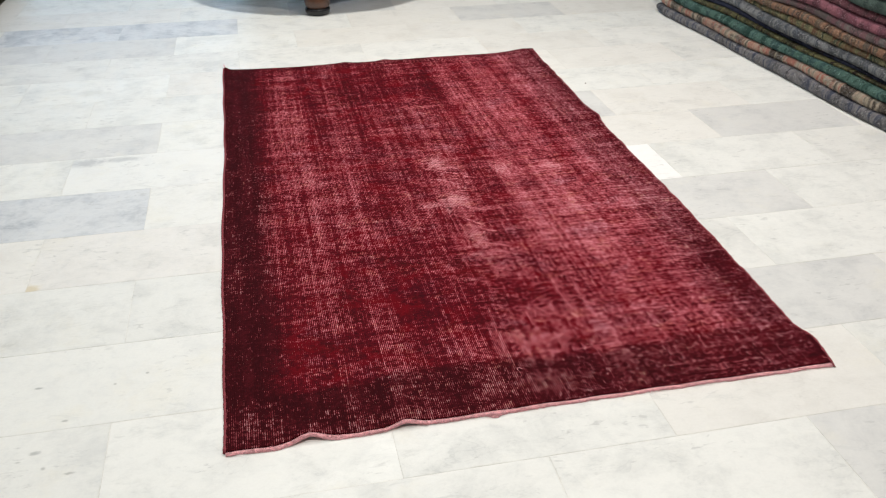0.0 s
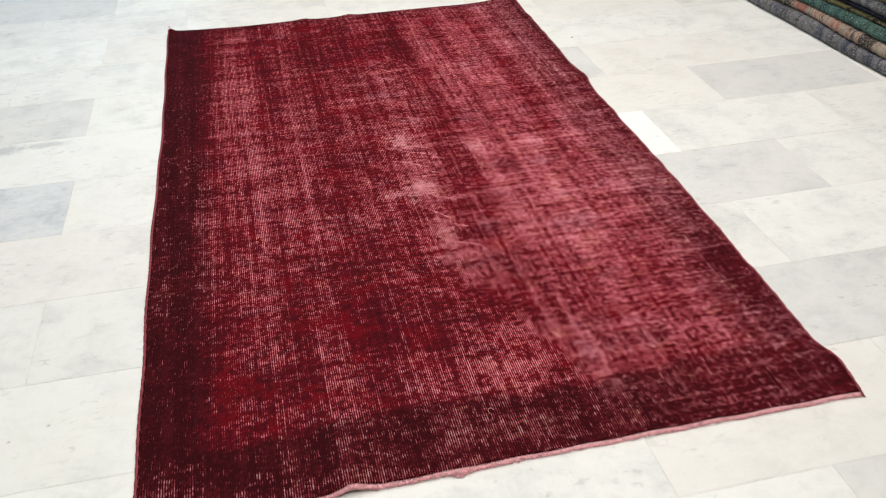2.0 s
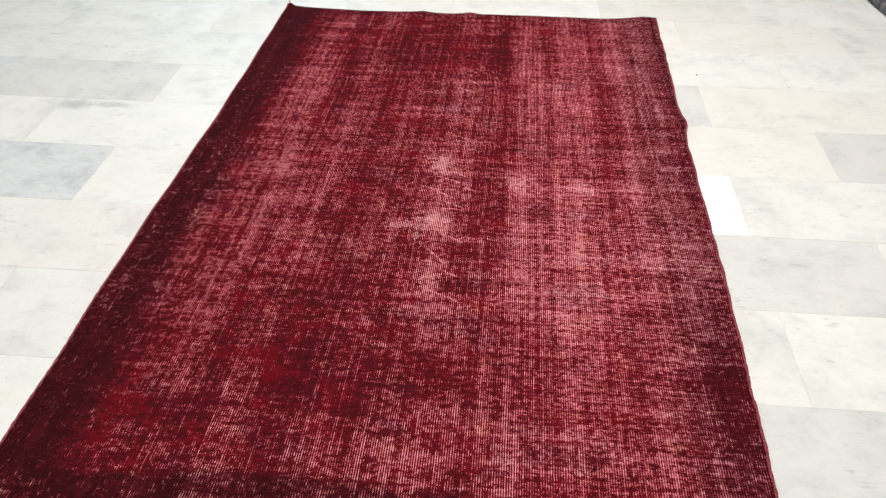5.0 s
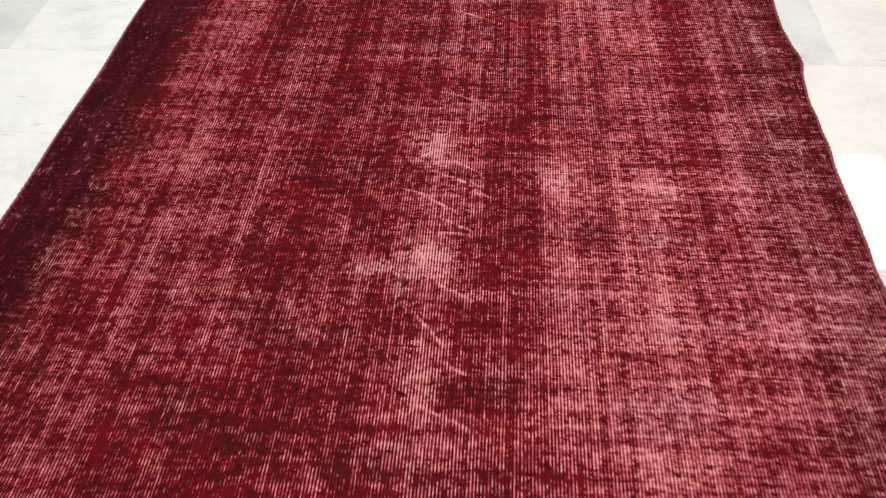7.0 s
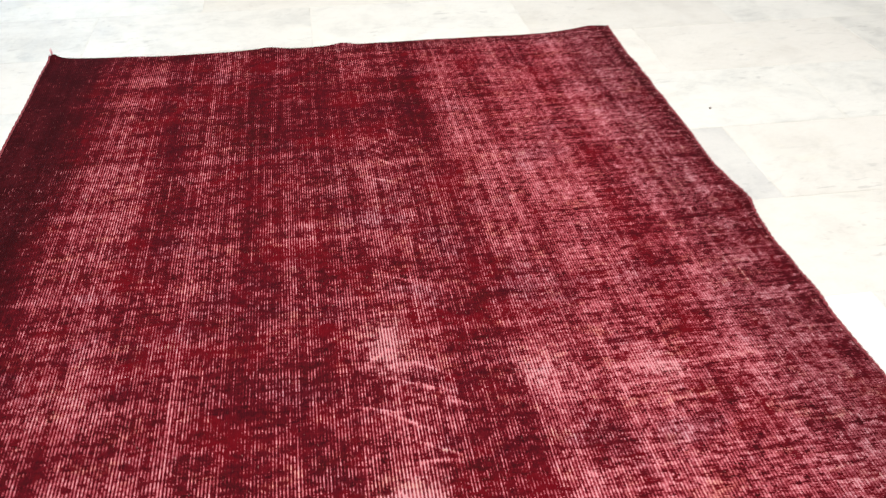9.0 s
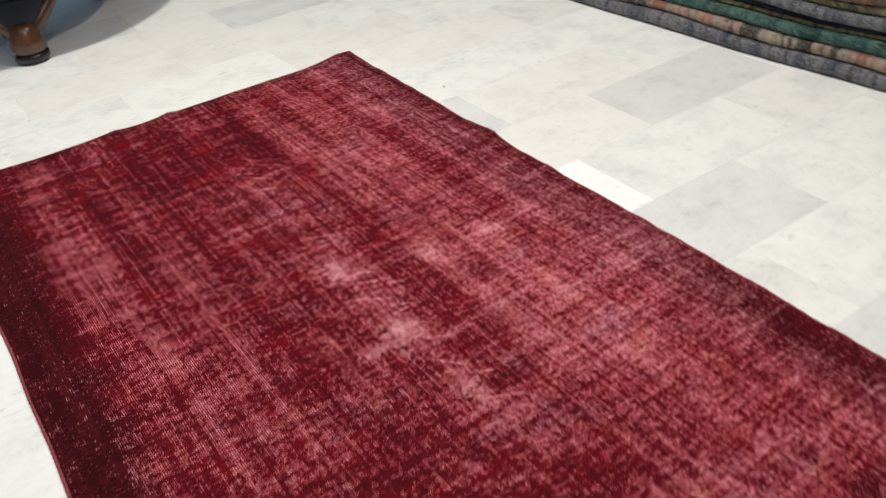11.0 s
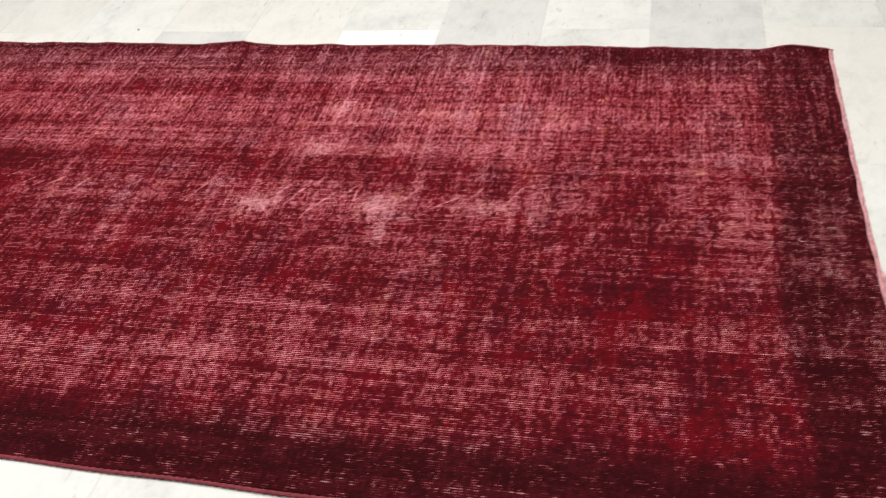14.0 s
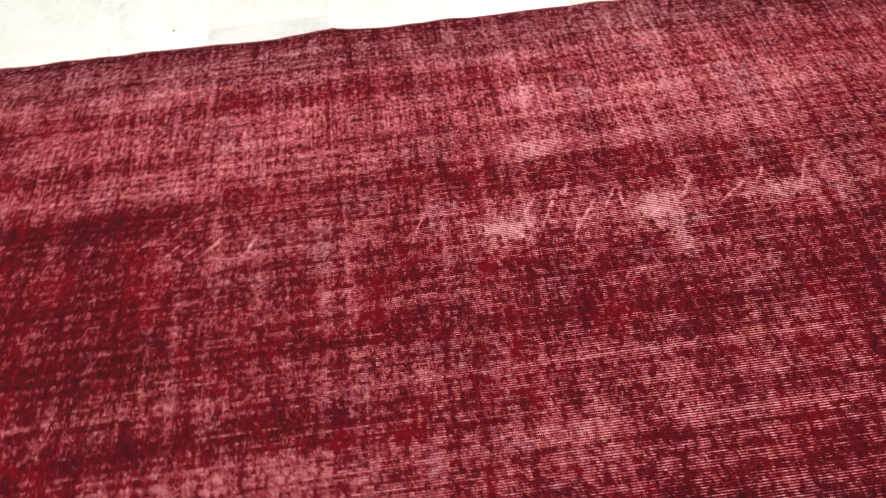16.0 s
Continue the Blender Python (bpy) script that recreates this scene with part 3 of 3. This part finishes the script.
rug = tagged(new("rug"), "worn overdyed crimson wool rug lying flat on the marble floor", "rug")
verts = np.stack([gx.ravel(), gy.ravel(), gz.ravel()], 1).tolist()
row = NX + 1
faces = [(j * row + i, j * row + i + 1, (j + 1) * row + i + 1, (j + 1) * row + i) for j in range(NY) for i in range(NX)]
rim = [i for i in range(row)] + [j * row + NX for j in range(1, NY + 1)] + [NY * row + i for i in range(NX - 1, -1, -1)] + [j * row for j in range(NY - 1, 0, -1)]
base = len(verts)
lifted = [max(0.001, verts[i][2] - RUG_H) for i in rim]
verts += [(verts[i][0], verts[i][1], z) for i, z in zip(rim, lifted)]
for a in range(len(rim)):
    b = (a + 1) % len(rim)
    faces.append((rim[b], rim[a], base + a, base + b))
pile = mesh_part("woven_field", verts, faces, PILE, rug)
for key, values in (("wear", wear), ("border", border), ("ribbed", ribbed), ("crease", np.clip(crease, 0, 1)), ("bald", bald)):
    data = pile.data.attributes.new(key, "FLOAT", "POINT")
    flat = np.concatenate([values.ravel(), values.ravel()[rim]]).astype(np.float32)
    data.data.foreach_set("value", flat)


def edge_cord(column, shift, tail=0.0):
    path = [(gx[j, column] + shift, gy[j, column], max(0.0036, gz[j, column] - 0.003)) for j in range(0, NY + 1, 2)]
    radii = [0.0040 + 0.0006 * math.sin(j * 2.1) for j in range(len(path))]
    if tail:
        x, y, z = path[0]
        path = [(x + 0.002, y - tail, 0.0030), (x + 0.001, y - tail * 0.6, 0.0034)] + path
        radii = [0.0010, 0.0024] + radii
    return sweep(path, radii, 8)


mesh_part("selvedge_cord", *edge_cord(0, -0.002), CORD, rug, "thin dark red overcast edge")
mesh_part("selvedge_cord", *edge_cord(NX, 0.002, 0.014), CORD, rug, "thin dark red overcast edge")


def end_band(rows_y, depth, wobble, seed):
    """A flat-woven strip along one end, uneven along its free edge."""
    rng = random.Random(seed)
    verts, faces = [], []
    n = 260
    loose = 0.0
    for i in range(n + 1):
        k = round(i * NX / n)
        x, y, z = gx[rows_y, k], gy[rows_y, k], gz[rows_y, k]
        loose = 0.8 * loose + wobble * rng.uniform(-1, 1)
        nub = 0.013 * math.exp(-((x - 0.585) / 0.012) ** 2) if depth > 0 else 0.0
        d = depth + nub + loose
        low = max(0.0015, z - 0.0058)
        puff = 0.0006 * rng.uniform(-1, 1)
        verts += [(x, y + 0.002, z - 0.0022), (x, y - d * 0.5, low + 0.0022 + puff), (x, y - d, low + 0.0006), (x, y - d, low - 0.0012), (x, y, low - 0.0012)]
    for i in range(n):
        a, b = i * 5, i * 5 + 5
        for j in range(5):
            k = (j + 1) % 5
            faces.append((a + j, a + k, b + k, b + j))
    faces.append((0, 4, 3, 2, 1))
    faces.append(tuple(n * 5 + j for j in range(5)))
    return verts, faces


mesh_part("end_band", *end_band(0, 0.0088, 0.0014, 3), PINK_WEB, rug, "pink flat-woven end strip")
mesh_part("end_band", *end_band(NY, -0.004, 0.0006, 4), CORD, rug, "narrow dark red end strip")

# loose yarn ends along the near strip
rng = random.Random(8)
verts, faces = [], []
for i in range(1500):
    x = rng.uniform(0.0, 1.425) if i < 1440 else rng.gauss(0.585, 0.012)
    y = float(np.interp(x, NEAR_X, NEAR_Y)) + (rng.uniform(-0.0085, -0.001) if i < 1100 else -0.0080)
    ln = rng.uniform(0.003, 0.007) if i < 1440 else rng.uniform(0.007, 0.015)
    turn = rng.uniform(-2.9, -0.2)
    dx, dy, h = ln * math.cos(turn), ln * 0.6 * math.sin(turn), float(np.interp(x, gx[0], gz[0])) - 0.0045 + rng.uniform(0.0, 0.003)
    path = [(x, y, h), (x + dx * 0.5, y + dy * 0.6, h + 0.0012), (x + dx, y + dy, max(0.0012, h - 0.0015))]
    vs, fs = sweep(path, [0.0008, 0.0008, 0.0004], 4)
    faces += [tuple(q + len(verts) for q in f) for f in fs]
    verts += vs
for i in range(6):
    lean = rng.uniform(-0.004, 0.004)
    vs, fs = sweep([(-0.004, 2.603, 0.010), (-0.005 + lean * 0.4, 2.607, 0.019), (-0.006 + lean, 2.610, 0.027 + rng.uniform(-0.004, 0.003))], [0.0016, 0.0013, 0.0006], 4)
    faces += [tuple(q + len(verts) for q in f) for f in fs]
    verts += vs
tagged(mesh_part("fringe", verts, faces, PINK_YARN, rug, "short loose pink yarn ends"), kind="stuff")


# a pale loose thread on the worn near border, and a dark bit of lint on the floor
def curl(name, x, y, z, size, thick, material, parent, label, seed):
    rng = random.Random(seed)
    turn, path = rng.uniform(0, 6.28), []
    for i in range(14):
        turn += rng.uniform(0.1, 0.55)
        x, y = x + size * math.cos(turn), y + size * math.sin(turn)
        path.append((x, y, z + thick))
    return mesh_part(name, *sweep(path, [thick] * 13 + [thick * 0.5], 6), material, parent, label)


curl("loose_thread", 0.690, 0.140, 0.0086, 0.0019, 0.0005, PINK_YARN, rug, "pale loose thread", 4)
tagged(curl("lint", 1.564, 2.081, 0.0003, 0.0009, 0.0010, WOOD, None, "", 6), "small dark bit of wool lint on the marble floor", "lint")


# folded rugs, one on another
def folded_rug(x, y0, y1, z_low, z_high, depth, material, seed, facing=1, curl=1.0, slope=0.0):
    """One folded rug: a soft rounded fold in front, flat top and back, sagging a little along its length."""
    rng = random.Random(seed)
    waves = [(rng.uniform(3, 9), rng.uniform(0, 6.28), rng.uniform(0.002, 0.006)) for _ in range(3)]
    n = 90
    verts, faces = [], []
    arc = 12
    for i in range(n + 1):
        y = y0 + (y1 - y0) * i / n
        low, high = z_low(y), z_high(y)
        jag = rng.uniform(-1, 1)
        mid, half = (low + high) / 2, (high - low) / 2
        out = x + slope * (y - y1) + facing * sum(k * math.sin(f * y + ph) for f, ph, k in waves)
        end = min(i, n - i) / 3.0
        tuck = 0.02 * max(0.0, 1 - end) ** 2
        for j in range(arc + 1):
            a = math.pi * j / arc - math.pi / 2
            bulge = math.cos(a) ** 0.8 if math.cos(a) > 0 else 0.0
            verts.append((out + facing * (half * curl * (1 - bulge) + tuck) + 0.0016 * jag + rng.uniform(-0.0012, 0.0012), y, mid + half * math.sin(a) * (1 - 0.25 * max(0.0, 1 - end) ** 2)))
        verts.append((out + facing * depth, y, high - 0.002))
        verts.append((out + facing * depth, y, low + 0.002))
    m = arc + 3
    for i in range(n):
        for j in range(m):
            k = (j + 1) % m
            f = (i * m + j, i * m + k, (i + 1) * m + k, (i + 1) * m + j)
            faces.append(f if facing < 0 else f[::-1])
    faces.append(tuple(range(m)))
    faces.append(tuple(reversed([n * m + j for j in range(m)])))
    return verts, faces


def stack(x, y0, y1, layers, depth, facing, slope, group, seed, gap=0.0008):
    rng = random.Random(seed)
    levels = [lambda y: 0.001]
    for i, (name, label, thick, shift, colours, length, knots) in enumerate(layers):
        f1, p1, k1 = rng.uniform(2, 5), rng.uniform(0, 6), 0.10 * thick
        f2, p2 = rng.uniform(7, 13), rng.uniform(0, 6)
        thin = 0.55 if thick < 0.031 and facing > 0 else 0.0  # thin rugs flatten out towards the near end
        below = levels[i]

        def above(y, below=below, t=thick, f1=f1, p1=p1, k1=k1, f2=f2, p2=p2, thin=thin):
            flat = 1 - thin * min(1.0, max(0.0, (2.6 - y) / 1.4))
            return below(y) + t * flat + k1 * math.sin(f1 * y + p1) + 0.5 * k1 * math.sin(f2 * y + p2)

        levels.append(above)
        lift = (1.15 if i < 6 else 1.35 if i < 8 else 2.0) if len(layers) > 10 else 1.0  # colours scaled up in steps towards the top of the tall pile
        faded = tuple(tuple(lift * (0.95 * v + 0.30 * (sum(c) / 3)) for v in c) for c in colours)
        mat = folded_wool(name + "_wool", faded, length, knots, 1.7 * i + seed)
        lo, hi = levels[i], levels[i + 1]
        ends = rng.uniform(-0.03, 0.03) if i else 0.0
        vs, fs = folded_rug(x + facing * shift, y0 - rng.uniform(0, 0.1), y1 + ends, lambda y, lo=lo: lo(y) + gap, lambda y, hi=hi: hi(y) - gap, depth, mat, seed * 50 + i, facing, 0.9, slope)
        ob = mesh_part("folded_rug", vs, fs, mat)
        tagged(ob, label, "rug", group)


RIGHT_LAYERS = (
    ("charcoal", "folded charcoal grey wool rug at the bottom of the pile", 0.050, 0.000, ((0.060, 0.058, 0.064), (0.175, 0.165, 0.170), (0.040, 0.050, 0.085), (0.130, 0.125, 0.135)), 0.07, 0.60),
    ("terracotta", "folded beige and terracotta patterned rug in the pile", 0.044, 0.012, ((0.050, 0.036, 0.030), (0.36, 0.30, 0.21), (0.34, 0.095, 0.060), (0.34, 0.28, 0.20), (0.060, 0.045, 0.038)), 0.13, 0.45),
    ("teal", "folded teal green wool rug in the pile", 0.042, 0.020, ((0.014, 0.046, 0.038), (0.060, 0.135, 0.108), (0.022, 0.060, 0.062), (0.045, 0.11, 0.085)), 0.08, 0.60),
    ("olive", "folded olive brown patterned rug in the pile", 0.026, 0.042, ((0.020, 0.014, 0.010), (0.110, 0.105, 0.035), (0.045, 0.026, 0.018), (0.060, 0.085, 0.040)), 0.06, 0.55),
    ("navy", "folded dark navy wool rug in the pile", 0.028, 0.052, ((0.010, 0.012, 0.024), (0.020, 0.024, 0.048), (0.014, 0.012, 0.014)), 0.25, 0.30),
    ("slate", "thick folded slate grey wool rug in the pile", 0.046, 0.034, ((0.065, 0.072, 0.080), (0.165, 0.170, 0.175), (0.050, 0.060, 0.078), (0.120, 0.125, 0.13)), 0.08, 0.65),
    ("moss", "folded moss green and brown rug in the pile", 0.032, 0.046, ((0.024, 0.034, 0.022), (0.150, 0.130, 0.055), (0.105, 0.045, 0.022), (0.055, 0.075, 0.045)), 0.07, 0.55),
    ("rust", "folded rust brown patterned rug in the pile", 0.038, 0.036, ((0.040, 0.024, 0.020), (0.210, 0.100, 0.050), (0.075, 0.055, 0.045), (0.13, 0.10, 0.05)), 0.07, 0.55),
    ("taupe", "folded taupe and maroon rug in the pile", 0.040, 0.042, ((0.065, 0.050, 0.048), (0.095, 0.040, 0.046), (0.095, 0.085, 0.080)), 0.14, 0.45),
    ("wine", "folded wine red wool rug in the pile", 0.042, 0.034, ((0.095, 0.026, 0.040), (0.140, 0.042, 0.058), (0.060, 0.018, 0.026)), 0.18, 0.45),
    ("maroon", "folded dark maroon rug with pale knots in the pile", 0.044, 0.046, ((0.040, 0.018, 0.022), (0.085, 0.026, 0.034), (0.030, 0.042, 0.036)), 0.10, 0.65),
    ("bottle", "folded bottle green wool rug on the pile", 0.046, 0.040, ((0.018, 0.030, 0.026), (0.032, 0.052, 0.044), (0.012, 0.012, 0.018)), 0.16, 0.45),
    ("ink", "folded ink blue wool rug on top of the pile", 0.050, 0.046, ((0.014, 0.014, 0.022), (0.028, 0.030, 0.048), (0.050, 0.022, 0.028)), 0.16, 0.45),
)
stack(2.388, -0.55, 3.19, RIGHT_LAYERS, 0.85, 1, -0.058, "folded rugs in the tall pile", 3)

LEFT_LAYERS = (
    ("olive_drab", "folded olive brown rug at the bottom of the low pile", 0.030, 0.020, ((0.040, 0.034, 0.022), (0.070, 0.060, 0.036), (0.030, 0.026, 0.022)), 0.14, 0.3),
    ("moss_dark", "folded moss green rug in the low pile", 0.026, 0.000, ((0.036, 0.040, 0.020), (0.060, 0.062, 0.026), (0.070, 0.026, 0.030)), 0.12, 0.35),
    ("plum", "folded plum purple rug in the low pile", 0.026, 0.004, ((0.060, 0.018, 0.034), (0.090, 0.028, 0.046), (0.032, 0.014, 0.020)), 0.16, 0.35),
    ("umber", "folded umber brown rug in the low pile", 0.026, 0.000, ((0.036, 0.024, 0.018), (0.060, 0.040, 0.026), (0.026, 0.030, 0.018)), 0.14, 0.35),
    ("raspberry", "folded raspberry red rug in the low pile", 0.030, 0.006, ((0.130, 0.026, 0.048), (0.170, 0.045, 0.070), (0.060, 0.016, 0.028)), 0.18, 0.35),
    ("dusk", "folded dusky grey rug in the low pile", 0.030, 0.004, ((0.050, 0.045, 0.050), (0.075, 0.065, 0.070), (0.040, 0.020, 0.026)), 0.2, 0.35),
    ("earth", "folded earth brown rug on top of the low pile", 0.034, 0.008, ((0.045, 0.030, 0.022), (0.080, 0.052, 0.036), (0.030, 0.022, 0.020)), 0.16, 0.35),
)
stack(-1.235, 0.6, 4.6, LEFT_LAYERS, 0.9, -1, 0.045, "folded rugs in the low pile", 5)


# the round table at the far end of the rug
def round_table():
    table = tagged(new("round_table"), "round dark brown wooden table on curved legs with black foot caps", "table")
    r = 0.62
    vs, fs = revolve([(r - 0.05, 0.705), (r - 0.012, 0.708), (r, 0.72), (r + 0.002, 0.738), (r - 0.008, 0.75), (r - 0.03, 0.753)], 72)
    mesh_part("tabletop", vs, fs, WOOD, table)
    vs, fs = revolve([(0.09, 0.16), (0.11, 0.20), (0.075, 0.27), (0.055, 0.36), (0.075, 0.47), (0.10, 0.54), (0.07, 0.62), (0.13, 0.68), (0.22, 0.705)], 40)
    mesh_part("pedestal", vs, fs, WOOD, table)
    # added disc, wide enough to block the other lamps and deepen the table's shadow
    vs, fs = revolve([(0.45, 0.262), (0.505, 0.268), (0.52, 0.285), (0.505, 0.315), (0.45, 0.322)], 56)
    mesh_part("lower_shelf", vs, fs, NAVY, table, "dark navy shelf added to keep lamp light off the floor beneath")
    for i in range(3):
        a = radians(-97 + 120 * i)
        d = Vector((math.cos(a), math.sin(a), 0))
        s = Vector((-d.y, d.x, 0))
        up = Vector((0, 0, 1))
        path = [d * 0.07 + up * 0.24, d * 0.16 + up * 0.285, d * 0.27 + up * 0.25, d * 0.36 + up * 0.175, d * 0.425 + up * 0.115, d * 0.455 + up * 0.085]
        vs, fs = sweep(path, [0.045, 0.045, 0.042, 0.038, 0.036, 0.034], 14, 1.25)
        leg = mesh_part("leg", vs, fs, WOOD, table)
        # a turned foot with a black cap, and two scrolls that rise from it
        vs, fs = revolve([(0.058, 0.038), (0.067, 0.050), (0.072, 0.070), (0.069, 0.094), (0.061, 0.118), (0.052, 0.140), (0.040, 0.160)], 28)
        foot = mesh_part("foot", vs, fs, WOOD, table)
        foot.location = d * 0.465
        vs, fs = revolve([(0.048, 0.0), (0.062, 0.005), (0.070, 0.018), (0.070, 0.034), (0.062, 0.042)], 28)
        cap = mesh_part("foot_cap", vs, fs, BLACK_CAP, table, "black foot cap")
        cap.location = d * 0.465
        for side in (-1, 1):
            path = [d * 0.46 + s * side * 0.020 + up * 0.095, d * 0.445 + s * side * 0.060 + up * 0.140, d * 0.43 + s * side * 0.105 + up * 0.185, d * 0.40 + s * side * 0.16 + up * 0.235, d * 0.36 + s * side * 0.22 + up * 0.275]
            vs, fs = sweep(path, [0.028, 0.031, 0.030, 0.026, 0.018], 12, 1.0)
            mesh_part("scroll", vs, fs, WOOD, table)
        vs, fs = sweep([d * 0.475 + up * 0.110, d * 0.472 + up * 0.145, d * 0.455 + up * 0.190, d * 0.43 + up * 0.245, d * 0.40 + up * 0.30], [0.020, 0.052, 0.090, 0.125, 0.150], 16, 0.45)
        mesh_part("knee_panel", vs, fs, NAVY, table, "dark navy lacquered panel")
    return table


table = round_table()
table.location = (0.565, 3.99, 0)

# ---- floor slabs ----
ROW0, COL_EVEN, COL_ODD = -0.145, -0.250, -0.541
# slabs that differ from the common white: course, place in the course
SLABS = {(3, 0): "stained", (4, -1): "blue", (4, -2): "white", (5, 0): "smeared", (1, 0): "flecked", (0, -1): "veined", (1, 4): "yellowed", (0, 3): "white", (0, 4): "white", (5, -1): "white", (6, -1): "grey", (6, -2): "blue", (5, 4): "grey", (6, 2): "grey", (4, 2): "bright", (3, 3): "grey",
         (1, 3): "grey", (10, 1): "warm", (11, 3): "grey", (7, 4): "white", (9, -2): "grey", (10, -1): "grey", (10, -2): "grey", (11, -1): "blue", (11, 0): "blue",
         (-1, 3): "grey", (8, 3): "warm", (9, 3): "warm", (3, -1): "warm", (12, 1): "grey", (12, 2): "warm", (2, 4): "grey", (8, -1): "white", (11, 2): "warm"}


def slab_mesh(name, material):
    bm = bmesh.new()
    h, b = 0.0, 0.0004
    x1, y1 = TILE_L - JOINT, TILE_W - JOINT
    low = [bm.verts.new(q) for q in ((JOINT, JOINT, -0.018), (x1, JOINT, -0.018), (x1, y1, -0.018), (JOINT, y1, -0.018))]
    mid = [bm.verts.new((q.co.x, q.co.y, h - b)) for q in low]
    top = [bm.verts.new((q.co.x + (b if q.co.x < 0.1 else -b), q.co.y + (b if q.co.y < 0.1 else -b), h)) for q in low]
    for lower, upper in ((low, mid), (mid, top)):
        for i in range(4):
            k = (i + 1) % 4
            bm.faces.new((lower[i], lower[k], upper[k], upper[i]))
    bm.faces.new(top)
    me = bpy.data.meshes.new(name)
    bm.to_mesh(me)
    bm.free()
    me.materials.append(material)
    return me


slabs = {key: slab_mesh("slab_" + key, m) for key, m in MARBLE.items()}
rng = random.Random(21)
for k in range(-4, 16):
    for i in range(-3, 6):
        x = (COL_EVEN if k % 2 == 0 else COL_ODD) + TILE_L * i
        kind = SLABS.get((k, i)) or rng.choice(("white", "white", "pale", "white", "pale", "warm"))
        slab = new("slab", slabs[kind])
        slab.parent = floor
        slab.location = (x, ROW0 + TILE_W * k, rng.uniform(-0.0003, 0.0003))
# the slabs round about, out of reach
verts, faces = [], []
for k in range(-13, 28):
    for i in range(-6, 9):
        if -4 <= k < 16 and -3 <= i < 6:
            continue
        x = (COL_EVEN if k % 2 == 0 else COL_ODD) + TILE_L * i
        y = ROW0 + TILE_W * k
        xa, xb, ya, yb = max(X0, x + JOINT), min(X1, x + TILE_L - JOINT), max(Y0, y + JOINT), min(Y1, y + TILE_W - JOINT)
        if xb - xa < 0.02 or yb - ya < 0.02:
            continue
        q = len(verts)
        verts += [(xa, ya, -0.003), (xb, ya, -0.003), (xb, yb, -0.003), (xa, yb, -0.003), (xa, ya, 0), (xb, ya, 0), (xb, yb, 0), (xa, yb, 0)]
        faces += [(q + 4, q + 5, q + 6, q + 7), (q, q + 1, q + 5, q + 4), (q + 1, q + 2, q + 6, q + 5), (q + 2, q + 3, q + 7, q + 6), (q + 3, q, q + 4, q + 7)]
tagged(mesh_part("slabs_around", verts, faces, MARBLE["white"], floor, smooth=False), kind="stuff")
